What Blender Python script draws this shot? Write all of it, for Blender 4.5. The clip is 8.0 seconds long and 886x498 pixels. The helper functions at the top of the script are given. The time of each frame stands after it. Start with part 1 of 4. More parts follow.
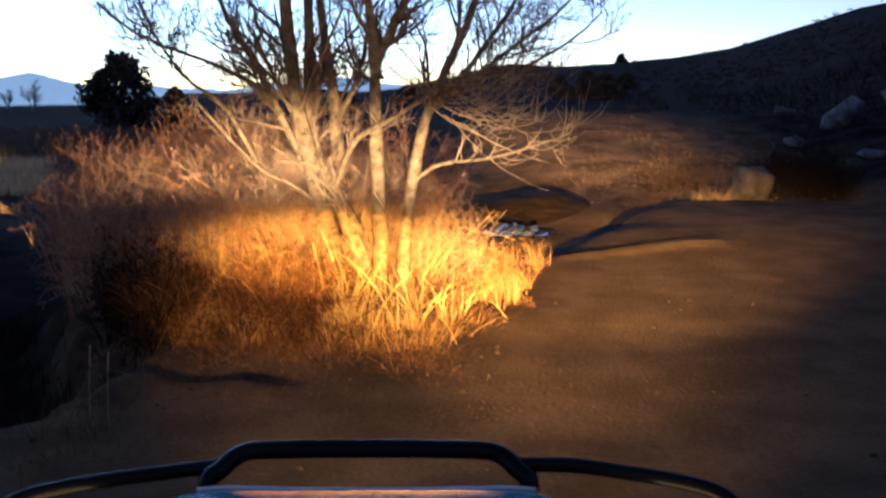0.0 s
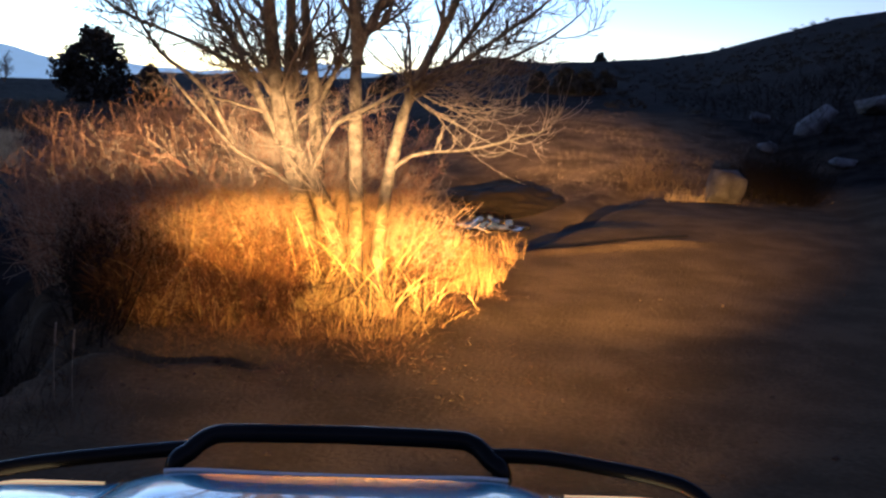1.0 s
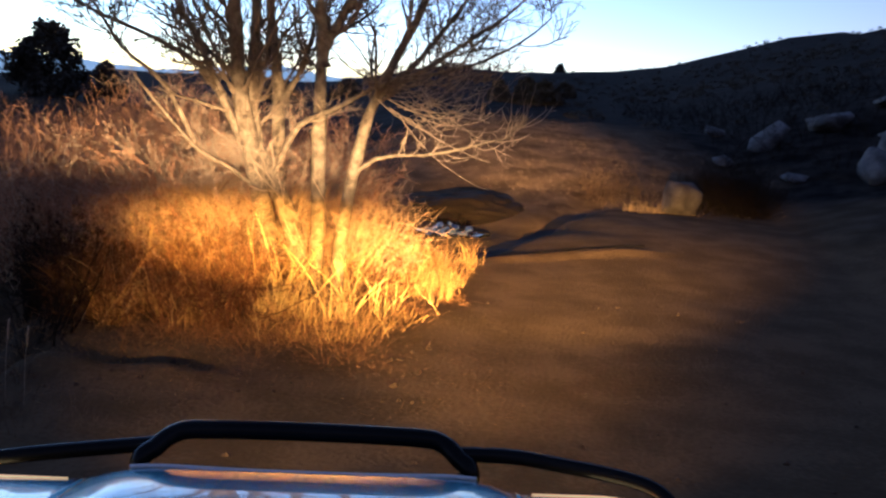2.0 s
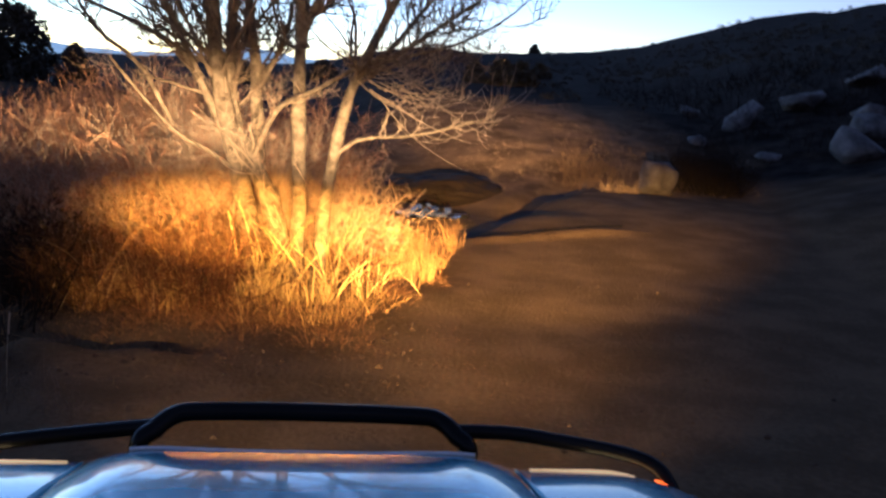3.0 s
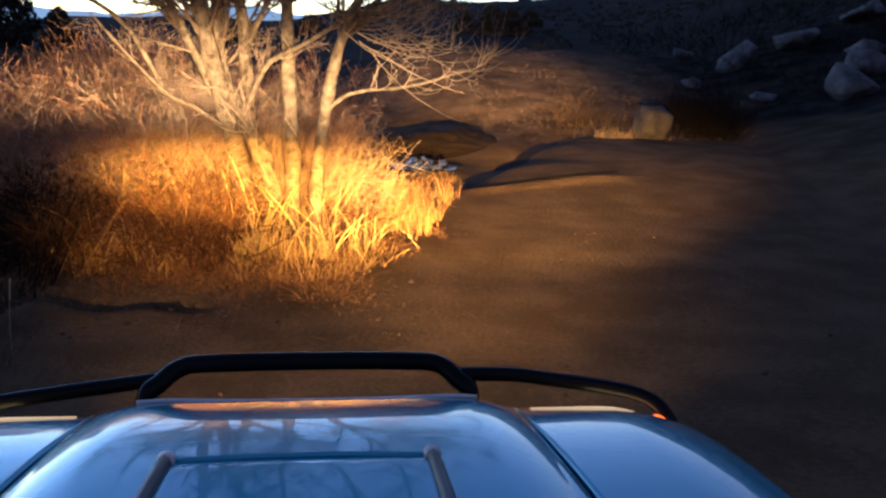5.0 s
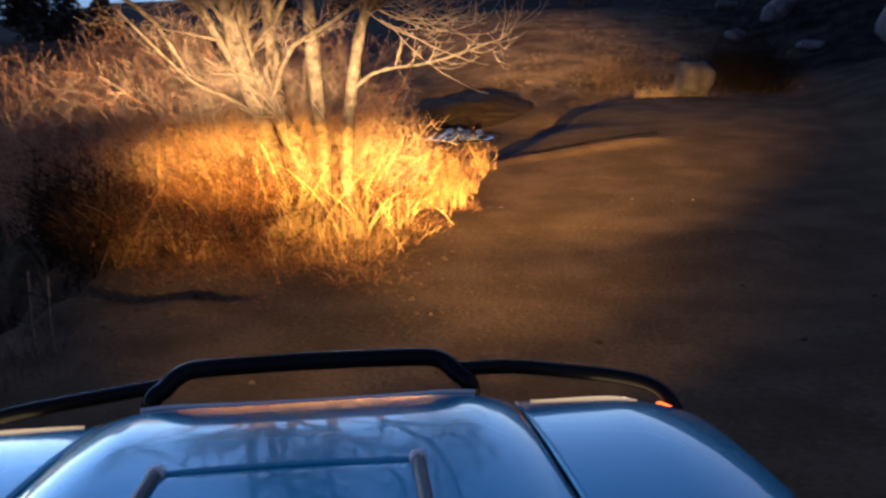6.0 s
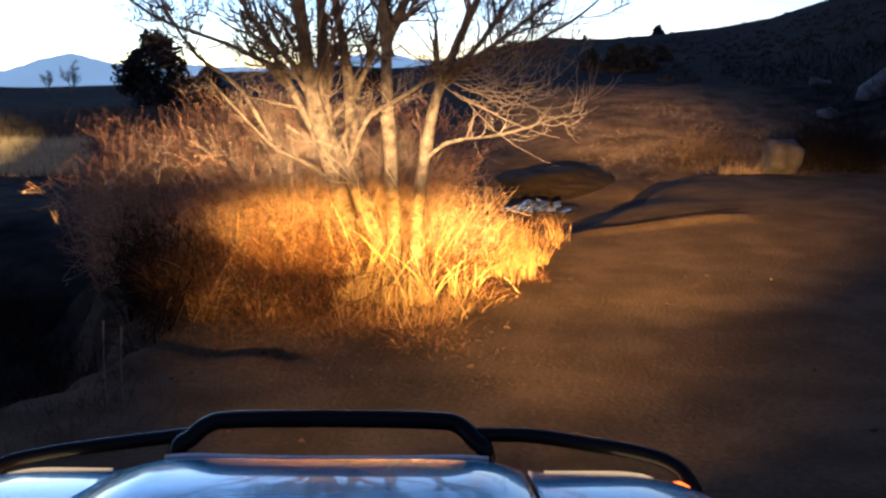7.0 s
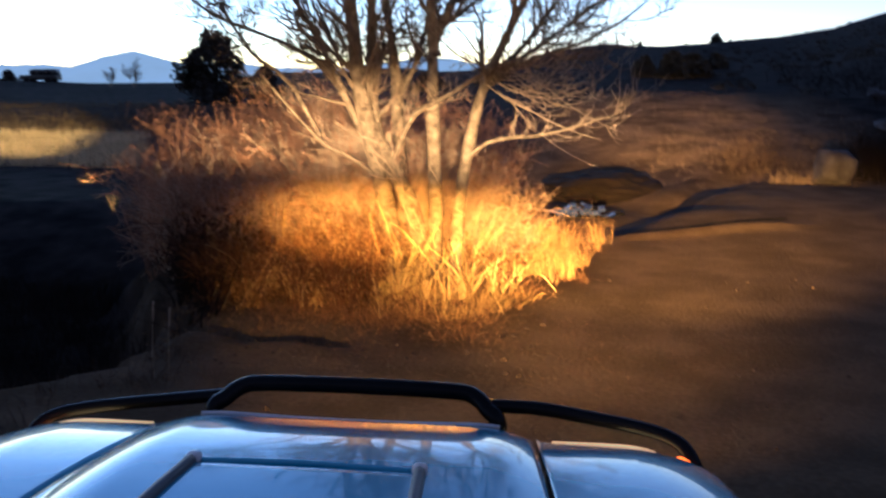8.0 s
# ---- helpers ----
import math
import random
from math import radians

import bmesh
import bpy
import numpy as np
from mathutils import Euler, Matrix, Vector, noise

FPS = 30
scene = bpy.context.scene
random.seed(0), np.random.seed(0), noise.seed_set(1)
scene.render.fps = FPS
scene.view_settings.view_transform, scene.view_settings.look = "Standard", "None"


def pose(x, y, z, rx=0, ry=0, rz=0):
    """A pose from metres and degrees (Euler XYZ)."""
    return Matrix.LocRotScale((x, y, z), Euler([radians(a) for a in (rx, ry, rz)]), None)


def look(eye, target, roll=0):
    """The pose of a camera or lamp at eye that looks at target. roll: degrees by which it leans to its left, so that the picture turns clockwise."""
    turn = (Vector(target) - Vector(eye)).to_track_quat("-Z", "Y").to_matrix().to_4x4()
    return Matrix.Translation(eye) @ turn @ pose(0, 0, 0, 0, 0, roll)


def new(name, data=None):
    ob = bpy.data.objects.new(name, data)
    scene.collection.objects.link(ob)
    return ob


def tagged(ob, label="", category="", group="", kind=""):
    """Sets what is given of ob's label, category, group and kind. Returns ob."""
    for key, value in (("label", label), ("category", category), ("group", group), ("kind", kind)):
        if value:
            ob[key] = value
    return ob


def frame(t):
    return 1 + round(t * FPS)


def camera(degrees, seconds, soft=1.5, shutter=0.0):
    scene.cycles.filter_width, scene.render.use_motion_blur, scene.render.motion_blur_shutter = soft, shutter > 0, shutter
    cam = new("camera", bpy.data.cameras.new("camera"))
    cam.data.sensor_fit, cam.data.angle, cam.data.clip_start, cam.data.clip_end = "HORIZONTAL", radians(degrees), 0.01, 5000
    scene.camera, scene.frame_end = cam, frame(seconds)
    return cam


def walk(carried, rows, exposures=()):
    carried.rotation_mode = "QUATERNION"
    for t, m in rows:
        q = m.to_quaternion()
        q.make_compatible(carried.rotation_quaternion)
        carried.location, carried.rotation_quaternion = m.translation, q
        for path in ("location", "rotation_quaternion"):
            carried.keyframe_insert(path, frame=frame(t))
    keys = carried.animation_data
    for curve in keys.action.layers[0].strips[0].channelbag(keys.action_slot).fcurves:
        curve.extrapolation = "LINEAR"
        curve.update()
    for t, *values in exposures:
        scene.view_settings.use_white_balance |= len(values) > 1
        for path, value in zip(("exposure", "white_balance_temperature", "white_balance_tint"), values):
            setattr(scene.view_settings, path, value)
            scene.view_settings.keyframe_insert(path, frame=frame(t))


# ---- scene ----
# ---- camera ----
cam = camera(56.0, 8.0, soft=2.5, shutter=0.9)
PATH = [
    (0, (0.000, 0.000, 1.850), (0.000, 4.930, 1.016), 0.00),
    (0.5, (-0.024, 0.009, 1.841), (0.066, 4.920, 0.906), 1.52),
    (1, (-0.022, 0.023, 1.834), (0.144, 4.943, 0.954), 2.58),
    (2.5, (-0.100, 0.000, 1.809), (0.416, 4.905, 0.988), 4.37),
    (3, (-0.120, -0.001, 1.806), (0.451, 4.881, 0.884), 3.94),
    (3.5, (-0.111, -0.023, 1.774), (0.474, 4.824, 0.695), 2.12),
    (4, (-0.122, -0.013, 1.787), (0.510, 4.807, 0.616), 1.79),
    (5.5, (-0.102, -0.023, 1.789), (0.448, 4.796, 0.576), 1.60),
    (6, (0.045, 0.002, 1.859), (0.330, 4.798, 0.475), -1.75),
    (6.5, (0.170, -0.012, 1.896), (0.055, 4.791, 0.511), -0.64),
    (7, (0.218, -0.055, 1.860), (0.002, 4.845, 0.888), -0.77),
    (7.5, (0.264, -0.111, 1.852), (-0.064, 4.762, 0.779), -0.77),
    (8, (0.306, -0.211, 1.821), (-0.198, 4.672, 0.872), 0.40),
]
walk(cam, [(t, look(eye, target, roll)) for t, eye, target, roll in PATH],
     exposures=[(0.0, 0.0, 4950, 0), (8.0, 0.0, 4950, 0)])

# ---- dusk sky ----
world = bpy.data.worlds.new("dusk")
scene.world = world
world.use_nodes = True
wn = world.node_tree.nodes
sky = wn.new("ShaderNodeTexSky")
sky.sky_type = "NISHITA"
sky.sun_disc = False
sky.sun_elevation = radians(-3.4)
sky.sun_rotation = radians(-35)
sky.altitude = 1600
sky.air_density, sky.dust_density, sky.ozone_density = 0.75, 0.05, 1.5
wn["Background"].inputs["Strength"].default_value = 6.2
world.node_tree.links.new(sky.outputs[0], wn["Background"].inputs["Color"])

# ---- headlights of the vehicle, with added helper spots ----
CX = -0.20                      # the vehicle's middle line
WARM = (1.0, 0.45, 0.075)


def beam(x, y, z, watts, wide, tall, yaw, tilt, blend, colour=WARM):
    lamp = bpy.data.lights.new("headlight_beam", "SPOT")
    lamp.energy, lamp.color, lamp.shadow_soft_size = watts, colour, 0.05
    lamp.spot_size, lamp.spot_blend = radians(wide), blend
    ob = new("headlight_beam", lamp)
    a, b = radians(yaw), radians(tilt)
    way = Vector((math.sin(a) * math.cos(b), math.cos(a) * math.cos(b), math.sin(b)))
    m = look(Vector((x, y, z)), Vector((x, y, z)) + way)
    squash = math.tan(radians(tall / 2)) / math.tan(radians(wide / 2))
    ob.matrix_world = m @ Matrix.Diagonal((1, squash, 1, 1))
    return ob


for side in (-1, 1):
    place = (CX + side * 0.72, 2.20, 0.74)
    beam(*place, 8300, 32, 8.8, -7.4 - side * 7.5, -1.8, 0.9, (1.0, 0.41, 0.050))  # dipped beams cross on the tree
    beam(*place, 1320, 42, 16.0, -4.0, -5.4, 1.0, (1.0, 0.42, 0.065))  # wide part of the dipped beam
    beam(*place, 6900, 90, 12.4, -14, 7.2, 1.0, (1.0, 0.55, 0.21))  # upper spots; the gap left below imitates the guard bar's shadow
    beam(*place, 880, 66, 34, 9, -12, 1.0, (1.0, 0.50, 0.14))
    beam(*place, 380, 74, 30, -10, 21.5, 1.0, (1.0, 0.55, 0.21))  # added spot that brightens the upper stems
beam(CX + 0.72, 2.20, 0.74, 34000, 46, 14, 11.0, -4.6, 1.0, (1.0, 0.44, 0.09))    # added right-hand spot that brightens the road
beam(CX + 0.72, 2.20, 0.74, 4300, 50, 24, 6, -8.0, 1.0, (1.0, 0.46, 0.10))
beam(CX + 0.72, 2.20, 0.74, 74000, 21, 5.2, 8.4, 0.4, 0.9, (1.0, 0.47, 0.16))  # added right-hand spot that brightens the slope down the road
beam(CX - 0.72, 2.20, 0.74, 120000, 13, 2.4, -33.8, -0.9, 0.8, (1.0, 0.60, 0.20))  # added narrow spot that brightens the meadow strip

# ---- materials ----


def nodes_of(name):
    m = bpy.data.materials.new(name)
    m.use_nodes = True
    return m, m.node_tree.nodes, m.node_tree.links, m.node_tree.nodes["Principled BSDF"]


def surface(name, dark, light, scale=4.0, fine=60.0, rough=0.85, bump=0.3, bump_scale=40.0, metal=0.0, coat=0.0, wear=0.35, island=0.0, mid=None):
    """A mottled procedural surface: two scales of noise between two colours, with relief."""
    m, n, l, b = nodes_of(name)
    pos = n.new("ShaderNodeTexCoord")
    big, small = n.new("ShaderNodeTexNoise"), n.new("ShaderNodeTexNoise")
    big.inputs["Scale"].default_value, small.inputs["Scale"].default_value = scale, fine
    big.inputs["Detail"].default_value = 6
    small.inputs["Detail"].default_value = 4
    for t in (big, small):
        l.new(pos.outputs["Object"], t.inputs["Vector"])
    mix = n.new("ShaderNodeMath")
    mix.operation = "MULTIPLY_ADD"
    l.new(small.outputs["Fac"], mix.inputs[0])
    mix.inputs[1].default_value = wear
    l.new(big.outputs["Fac"], mix.inputs[2])
    fac = mix.outputs[0]
    if island:
        geo = n.new("ShaderNodeNewGeometry")
        add = n.new("ShaderNodeMath")
        add.operation = "MULTIPLY_ADD"
        l.new(geo.outputs["Random Per Island"], add.inputs[0])
        add.inputs[1].default_value = island
        l.new(fac, add.inputs[2])
        fac = add.outputs[0]
    ramp = n.new("ShaderNodeValToRGB")
    lo = 0.35 + wear * 0.3
    ramp.color_ramp.elements[0].position = lo
    ramp.color_ramp.elements[1].position = lo + 0.4 + island
    ramp.color_ramp.elements[0].color = (*dark, 1)
    ramp.color_ramp.elements[1].color = (*light, 1)
    if mid:
        e = ramp.color_ramp.elements.new(lo + 0.2 + island / 2)
        e.color = (*mid, 1)
    l.new(fac, ramp.inputs[0])
    l.new(ramp.outputs[0], b.inputs["Base Color"])
    b.inputs["Roughness"].default_value, b.inputs["Metallic"].default_value = rough, metal
    if rough >= 0.8:
        b.inputs["Specular IOR Level"].default_value = 0.12
    b.inputs["Coat Weight"].default_value, b.inputs["Coat Roughness"].default_value = coat, 0.03
    if bump:
        rel = n.new("ShaderNodeTexNoise")
        rel.inputs["Scale"].default_value, rel.inputs["Detail"].default_value = bump_scale, 5
        l.new(pos.outputs["Object"], rel.inputs["Vector"])
        bp = n.new("ShaderNodeBump")
        bp.inputs["Strength"].default_value, bp.inputs["Distance"].default_value = bump, 0.02
        l.new(rel.outputs["Fac"], bp.inputs["Height"])
        l.new(bp.outputs[0], b.inputs["Normal"])
    return m


def glow(name, colour, strength):
    m, n, l, b = nodes_of(name)
    b.inputs["Base Color"].default_value = (*colour, 1)
    b.inputs["Emission Color"].default_value = (*colour, 1)
    b.inputs["Emission Strength"].default_value = strength
    b.inputs["Roughness"].default_value = 0.15
    return m


DIRT = surface("dry dirt", (0.050, 0.0345, 0.0196), (0.090, 0.0622, 0.0360), 1.6, 26, 0.95, 0.8, 26, wear=0.6, mid=(0.063, 0.0436, 0.0248))


def headlight_tones(m):
    """Paints unlit ground scrub-dark over the bare dirt farther out, in ragged patches."""
    n, l = m.node_tree.nodes, m.node_tree.links
    b = n["Principled BSDF"]
    dirt = b.inputs["Base Color"].links[0].from_socket
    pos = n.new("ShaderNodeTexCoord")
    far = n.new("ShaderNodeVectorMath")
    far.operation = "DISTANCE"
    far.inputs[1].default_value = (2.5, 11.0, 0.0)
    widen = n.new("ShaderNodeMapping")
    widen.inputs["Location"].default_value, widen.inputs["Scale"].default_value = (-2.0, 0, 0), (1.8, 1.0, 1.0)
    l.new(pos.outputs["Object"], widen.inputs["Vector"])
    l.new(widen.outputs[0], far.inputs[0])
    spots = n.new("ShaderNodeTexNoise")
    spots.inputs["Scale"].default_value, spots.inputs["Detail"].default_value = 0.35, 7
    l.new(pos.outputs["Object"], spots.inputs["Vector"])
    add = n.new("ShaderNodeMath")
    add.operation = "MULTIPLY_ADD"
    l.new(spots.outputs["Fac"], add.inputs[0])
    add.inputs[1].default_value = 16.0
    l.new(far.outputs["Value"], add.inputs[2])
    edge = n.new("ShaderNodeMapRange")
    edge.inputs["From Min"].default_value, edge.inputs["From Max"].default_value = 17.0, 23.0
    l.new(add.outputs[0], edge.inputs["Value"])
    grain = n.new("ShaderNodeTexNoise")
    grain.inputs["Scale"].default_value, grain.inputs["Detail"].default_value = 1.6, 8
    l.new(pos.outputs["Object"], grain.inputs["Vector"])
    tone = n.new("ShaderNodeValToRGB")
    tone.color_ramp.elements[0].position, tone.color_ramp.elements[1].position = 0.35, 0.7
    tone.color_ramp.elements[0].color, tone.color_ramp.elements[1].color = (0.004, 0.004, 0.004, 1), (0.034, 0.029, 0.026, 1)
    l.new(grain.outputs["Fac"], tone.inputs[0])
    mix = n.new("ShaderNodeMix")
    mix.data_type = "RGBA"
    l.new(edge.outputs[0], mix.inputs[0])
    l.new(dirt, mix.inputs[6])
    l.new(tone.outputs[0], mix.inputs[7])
    # lighter patch painted for headlight falling on the slope beyond the creek
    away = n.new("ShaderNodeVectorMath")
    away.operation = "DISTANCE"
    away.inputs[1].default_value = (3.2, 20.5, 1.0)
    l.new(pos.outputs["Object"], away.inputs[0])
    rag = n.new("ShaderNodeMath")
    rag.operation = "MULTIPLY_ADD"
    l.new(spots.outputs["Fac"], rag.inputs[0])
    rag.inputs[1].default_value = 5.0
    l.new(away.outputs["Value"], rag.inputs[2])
    lit_patch = n.new("ShaderNodeMapRange")
    lit_patch.inputs["From Min"].default_value, lit_patch.inputs["From Max"].default_value = 9.5, 6.0
    l.new(rag.outputs[0], lit_patch.inputs["Value"])
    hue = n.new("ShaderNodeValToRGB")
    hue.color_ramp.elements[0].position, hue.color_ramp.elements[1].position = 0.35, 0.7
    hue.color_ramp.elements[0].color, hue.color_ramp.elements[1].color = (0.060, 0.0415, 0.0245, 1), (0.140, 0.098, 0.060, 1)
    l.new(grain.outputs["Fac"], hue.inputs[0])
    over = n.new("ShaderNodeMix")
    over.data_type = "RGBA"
    l.new(lit_patch.outputs[0], over.inputs[0])
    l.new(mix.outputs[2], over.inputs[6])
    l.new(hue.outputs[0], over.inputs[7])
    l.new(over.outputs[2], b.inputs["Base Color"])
    b.inputs["Specular IOR Level"].default_value = 0.02


headlight_tones(DIRT)
BARK = surface("pale grey bark", (0.060, 0.043, 0.030), (0.235, 0.18, 0.125), 14, 60, 0.9, 0.9, 45)
# lighter copy of the twig bark, with headlight painted into its colour
LITTWIG = surface("headlit twig bark", (0.16, 0.115, 0.08), (0.44, 0.33, 0.23), 3, 30, 0.85, 0, island=0.3)
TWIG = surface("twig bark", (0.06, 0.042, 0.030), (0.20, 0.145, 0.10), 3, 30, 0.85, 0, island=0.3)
BRUSH = surface("red-brown brush", (0.050, 0.020, 0.011), (0.50, 0.265, 0.15), 3.6, 20, 0.9, 0, island=0.45)
CANE = surface("pale bent canes", (0.20, 0.13, 0.08), (0.58, 0.42, 0.28), 3, 30, 0.85, 0, island=0.4)
SHOOT = surface("pale shoots", (0.10, 0.070, 0.045), (0.38, 0.28, 0.19), 3, 30, 0.85, 0, island=0.4)
# one meadow in a lit and an unlit tone, headlight painted in
LITSTRAW = surface("lit-toned meadow straw", (0.34, 0.25, 0.12), (0.72, 0.56, 0.32), 0.3, 8, 0.8, 0, island=0.4)
DIMMEADOW = surface("unlit-toned meadow grass", (0.05, 0.036, 0.020), (0.15, 0.11, 0.062), 0.3, 8, 0.9, 0, island=0.4)
SCRUB = surface("grey-brown scrub", (0.028, 0.019, 0.013), (0.11, 0.075, 0.046), 1.2, 20, 0.9, 0, island=0.5)
DARKSCRUB = surface("dark brown scrub", (0.012, 0.008, 0.006), (0.048, 0.032, 0.022), 1.2, 20, 0.9, 0, island=0.5)
# dark copy of the brush, shade of unlit ground put into its colour
SHADEBRUSH = surface("shade-dark brush", (0.003, 0.0024, 0.002), (0.014, 0.010, 0.0075), 1.2, 20, 0.9, 0, island=0.5)
WEED = surface("dead brown weeds", (0.016, 0.0075, 0.004), (0.145, 0.070, 0.028), 4.5, 20, 0.9, 0, island=0.4)
STRAW = surface("dry yellow grass", (0.085, 0.038, 0.009), (0.44, 0.27, 0.072), 2.6, 25, 0.7, 0, island=0.6, mid=(0.26, 0.145, 0.035))
BLADE = surface("pale grass blades", (0.32, 0.195, 0.052), (0.66, 0.48, 0.17), 2.0, 25, 0.7, 0, island=0.5)
TANGRASS = surface("tan slope grass", (0.085, 0.060, 0.037), (0.23, 0.168, 0.108), 0.8, 8, 0.9, 0, island=0.4)
LITTER = surface("brown straw litter", (0.065, 0.030, 0.012), (0.24, 0.130, 0.052), 1.3, 25, 0.85, 0, island=0.5)
ROCK = surface("pale weathered rock", (0.026, 0.026, 0.029), (0.135, 0.131, 0.133), 2.5, 30, 0.9, 0.7, 12)
ROADROCK = surface("grey-brown rock", (0.030, 0.026, 0.026), (0.090, 0.080, 0.078), 3.0, 30, 0.95, 0.7, 14)
STONE = surface("dusty stone", (0.020, 0.014, 0.009), (0.060, 0.040, 0.026), 2.0, 40, 0.95, 0.3, 60, island=0.4)
ICE = surface("creek ice", (0.018, 0.034, 0.11), (0.065, 0.095, 0.25), 6.0, 20, 0.25, 0.3, 15)
WATER = surface("dark creek water", (0.010, 0.010, 0.012), (0.022, 0.020, 0.018), 2.0, 9, 0.08, 0.1, 6)
DITCHSHADE = surface("mud with ditch shadow", (0.006, 0.005, 0.005), (0.022, 0.016, 0.012), 2.5, 25, 0.95, 0.6, 18)
SHADEBANK = surface("earth with clump shadow", (0.005, 0.0036, 0.0028), (0.020, 0.0140, 0.0105), 1.5, 16, 0.95, 0.6, 14)
DITCHSHADE.node_tree.nodes["Principled BSDF"].inputs["Specular IOR Level"].default_value = 0.15
NEEDLE = surface("dark juniper foliage", (0.018, 0.018, 0.014), (0.066, 0.060, 0.048), 1.0, 6, 0.9, 0, island=0.4)
PAINT = surface("silver-blue car paint", (0.042, 0.250, 0.37), (0.058, 0.290, 0.42), 3.0, 300, 0.26, 0, metal=0.3, coat=1.0, wear=0.2)
PAINT.node_tree.nodes["Principled BSDF"].inputs["Coat IOR"].default_value = 1.52
BLACK = surface("black powder coat", (0.003, 0.003, 0.003), (0.007, 0.007, 0.007), 5.0, 120, 0.13, 0.03, 200)
BLACK.node_tree.nodes["Principled BSDF"].inputs["Specular IOR Level"].default_value = 0.09
TRIM = surface("pale trim plastic", (0.48, 0.45, 0.44), (0.70, 0.66, 0.64), 6.0, 90, 0.4, 0.05, 80)
DARKTRIM = surface("dark strip trim", (0.03, 0.033, 0.038), (0.06, 0.063, 0.07), 6.0, 90, 0.45, 0.05, 80)
RUBBER = surface("tyre rubber", (0.012, 0.012, 0.012), (0.03, 0.028, 0.026), 6.0, 80, 0.8, 0.3, 60)
STEEL = surface("wheel steel", (0.25, 0.25, 0.26), (0.45, 0.45, 0.46), 6.0, 80, 0.35, 0.05, 60, metal=1.0)
DARKCAR = surface("dark green truck paint", (0.012, 0.016, 0.014), (0.03, 0.035, 0.03), 3.0, 60, 0.5, 0, coat=0.3)
GLASS = surface("dark window glass", (0.01, 0.012, 0.014), (0.02, 0.022, 0.025), 3.0, 60, 0.05, 0)
LENS = glow("lit headlight glass", (1.0, 0.60, 0.24), 6.0)
FENDERGLOW = glow("fender edge highlight glow", (1.0, 0.55, 0.24), 0.75)
AMBER = glow("lit amber indicator", (1.0, 0.13, 0.012), 4.5)
# haze before the mountains painted as blue base colour and emission
HAZEHILL = surface("haze-tinted far mountain", (0.10, 0.17, 0.29), (0.17, 0.26, 0.40), 0.004, 0.02, 1.0, 0)
for nd in HAZEHILL.node_tree.nodes:
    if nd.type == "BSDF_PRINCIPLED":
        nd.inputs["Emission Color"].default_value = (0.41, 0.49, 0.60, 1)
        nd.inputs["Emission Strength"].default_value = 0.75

# ---- mesh helpers ----
rng = np.random.default_rng(7)


def mesh_np(name, verts, quads, material, smooth=True):
    me = bpy.data.meshes.new(name)
    verts, quads = np.asarray(verts, np.float32).reshape(-1, 3), np.asarray(quads, np.int32)
    w = quads.shape[1]
    me.vertices.add(len(verts))
    me.vertices.foreach_set("co", verts.ravel())
    me.loops.add(quads.size)
    me.loops.foreach_set("vertex_index", quads.ravel())
    me.polygons.add(len(quads))
    me.polygons.foreach_set("loop_start", np.arange(0, quads.size, w, dtype=np.int32))
    me.update(calc_edges=True)
    me.polygons.foreach_set("use_smooth", np.full(len(quads), smooth))
    me.materials.append(material)
    return me


def part(name, bm, material, parent, label="", smooth=True):
    """Links a bmesh, or ready mesh data, as one mesh object under a thing or under a part."""
    if isinstance(bm, bpy.types.Mesh):
        me = bm
    else:
        me = bpy.data.meshes.new(name)
        bm.to_mesh(me)
        bm.free()
        me.materials.append(material)
        for p in me.polygons:
            p.use_smooth = smooth
    ob = new(name, me)
    ob.parent = parent
    return tagged(ob, label)


def thing(name, x, y, z, label, category, group="", kind=""):
    ob = new(name)
    ob.location = (x, y, z)
    ob.empty_display_size = 0.2
    return tagged(ob, label, category, group, kind)


def tubes(paths, radii, sides=3):
    """Vertices and quads of many tapered tubes: paths (n, k, 3), radii (n, k)."""
    n, k, _ = paths.shape
    t = np.gradient(paths, axis=1)
    t /= np.linalg.norm(t, axis=2, keepdims=True) + 1e-9
    ref = np.zeros_like(t)
    flat = np.abs(t[..., 2:3].mean(axis=1, keepdims=True)) > 0.8
    ref[...] = np.where(flat, (1.0, 0.0, 0.0), (0.0, 0.0, 1.0))
    u = np.cross(t, ref)
    u /= np.linalg.norm(u, axis=2, keepdims=True) + 1e-9
    v = np.cross(t, u)
    a = np.arange(sides) * 2 * np.pi / sides
    ring = u[:, :, None] * np.cos(a)[:, None] + v[:, :, None] * np.sin(a)[:, None]
    verts = paths[:, :, None] + ring * radii[:, :, None, None]
    idx = np.arange(n * k * sides).reshape(n, k, sides)
    nxt = np.roll(idx, -1, axis=2)
    quads = np.stack([idx[:, :-1], nxt[:, :-1], nxt[:, 1:], idx[:, 1:]], axis=-1).reshape(-1, 4)
    return verts.reshape(-1, 3), quads


def ribbons(paths, widths, across):
    """Vertices and quads of flat blades: paths (n, k, 3), widths (n, k), across (n, 3)."""
    n, k, _ = paths.shape
    off = across[:, None] * widths[:, :, None] / 2
    verts = np.stack([paths - off, paths + off], axis=2)
    idx = np.arange(n * k * 2).reshape(n, k, 2)
    quads = np.stack([idx[:, :-1, 0], idx[:, :-1, 1], idx[:, 1:, 1], idx[:, 1:, 0]], axis=-1).reshape(-1, 4)
    return verts.reshape(-1, 3), quads


def joined(pieces):
    vs, qs, at = [], [], 0
    for v, q in pieces:
        vs.append(v)
        qs.append(q + at)
        at += len(v)
    return np.concatenate(vs), np.concatenate(qs)


def unit(v):
    return v / (np.linalg.norm(v, axis=-1, keepdims=True) + 1e-9)


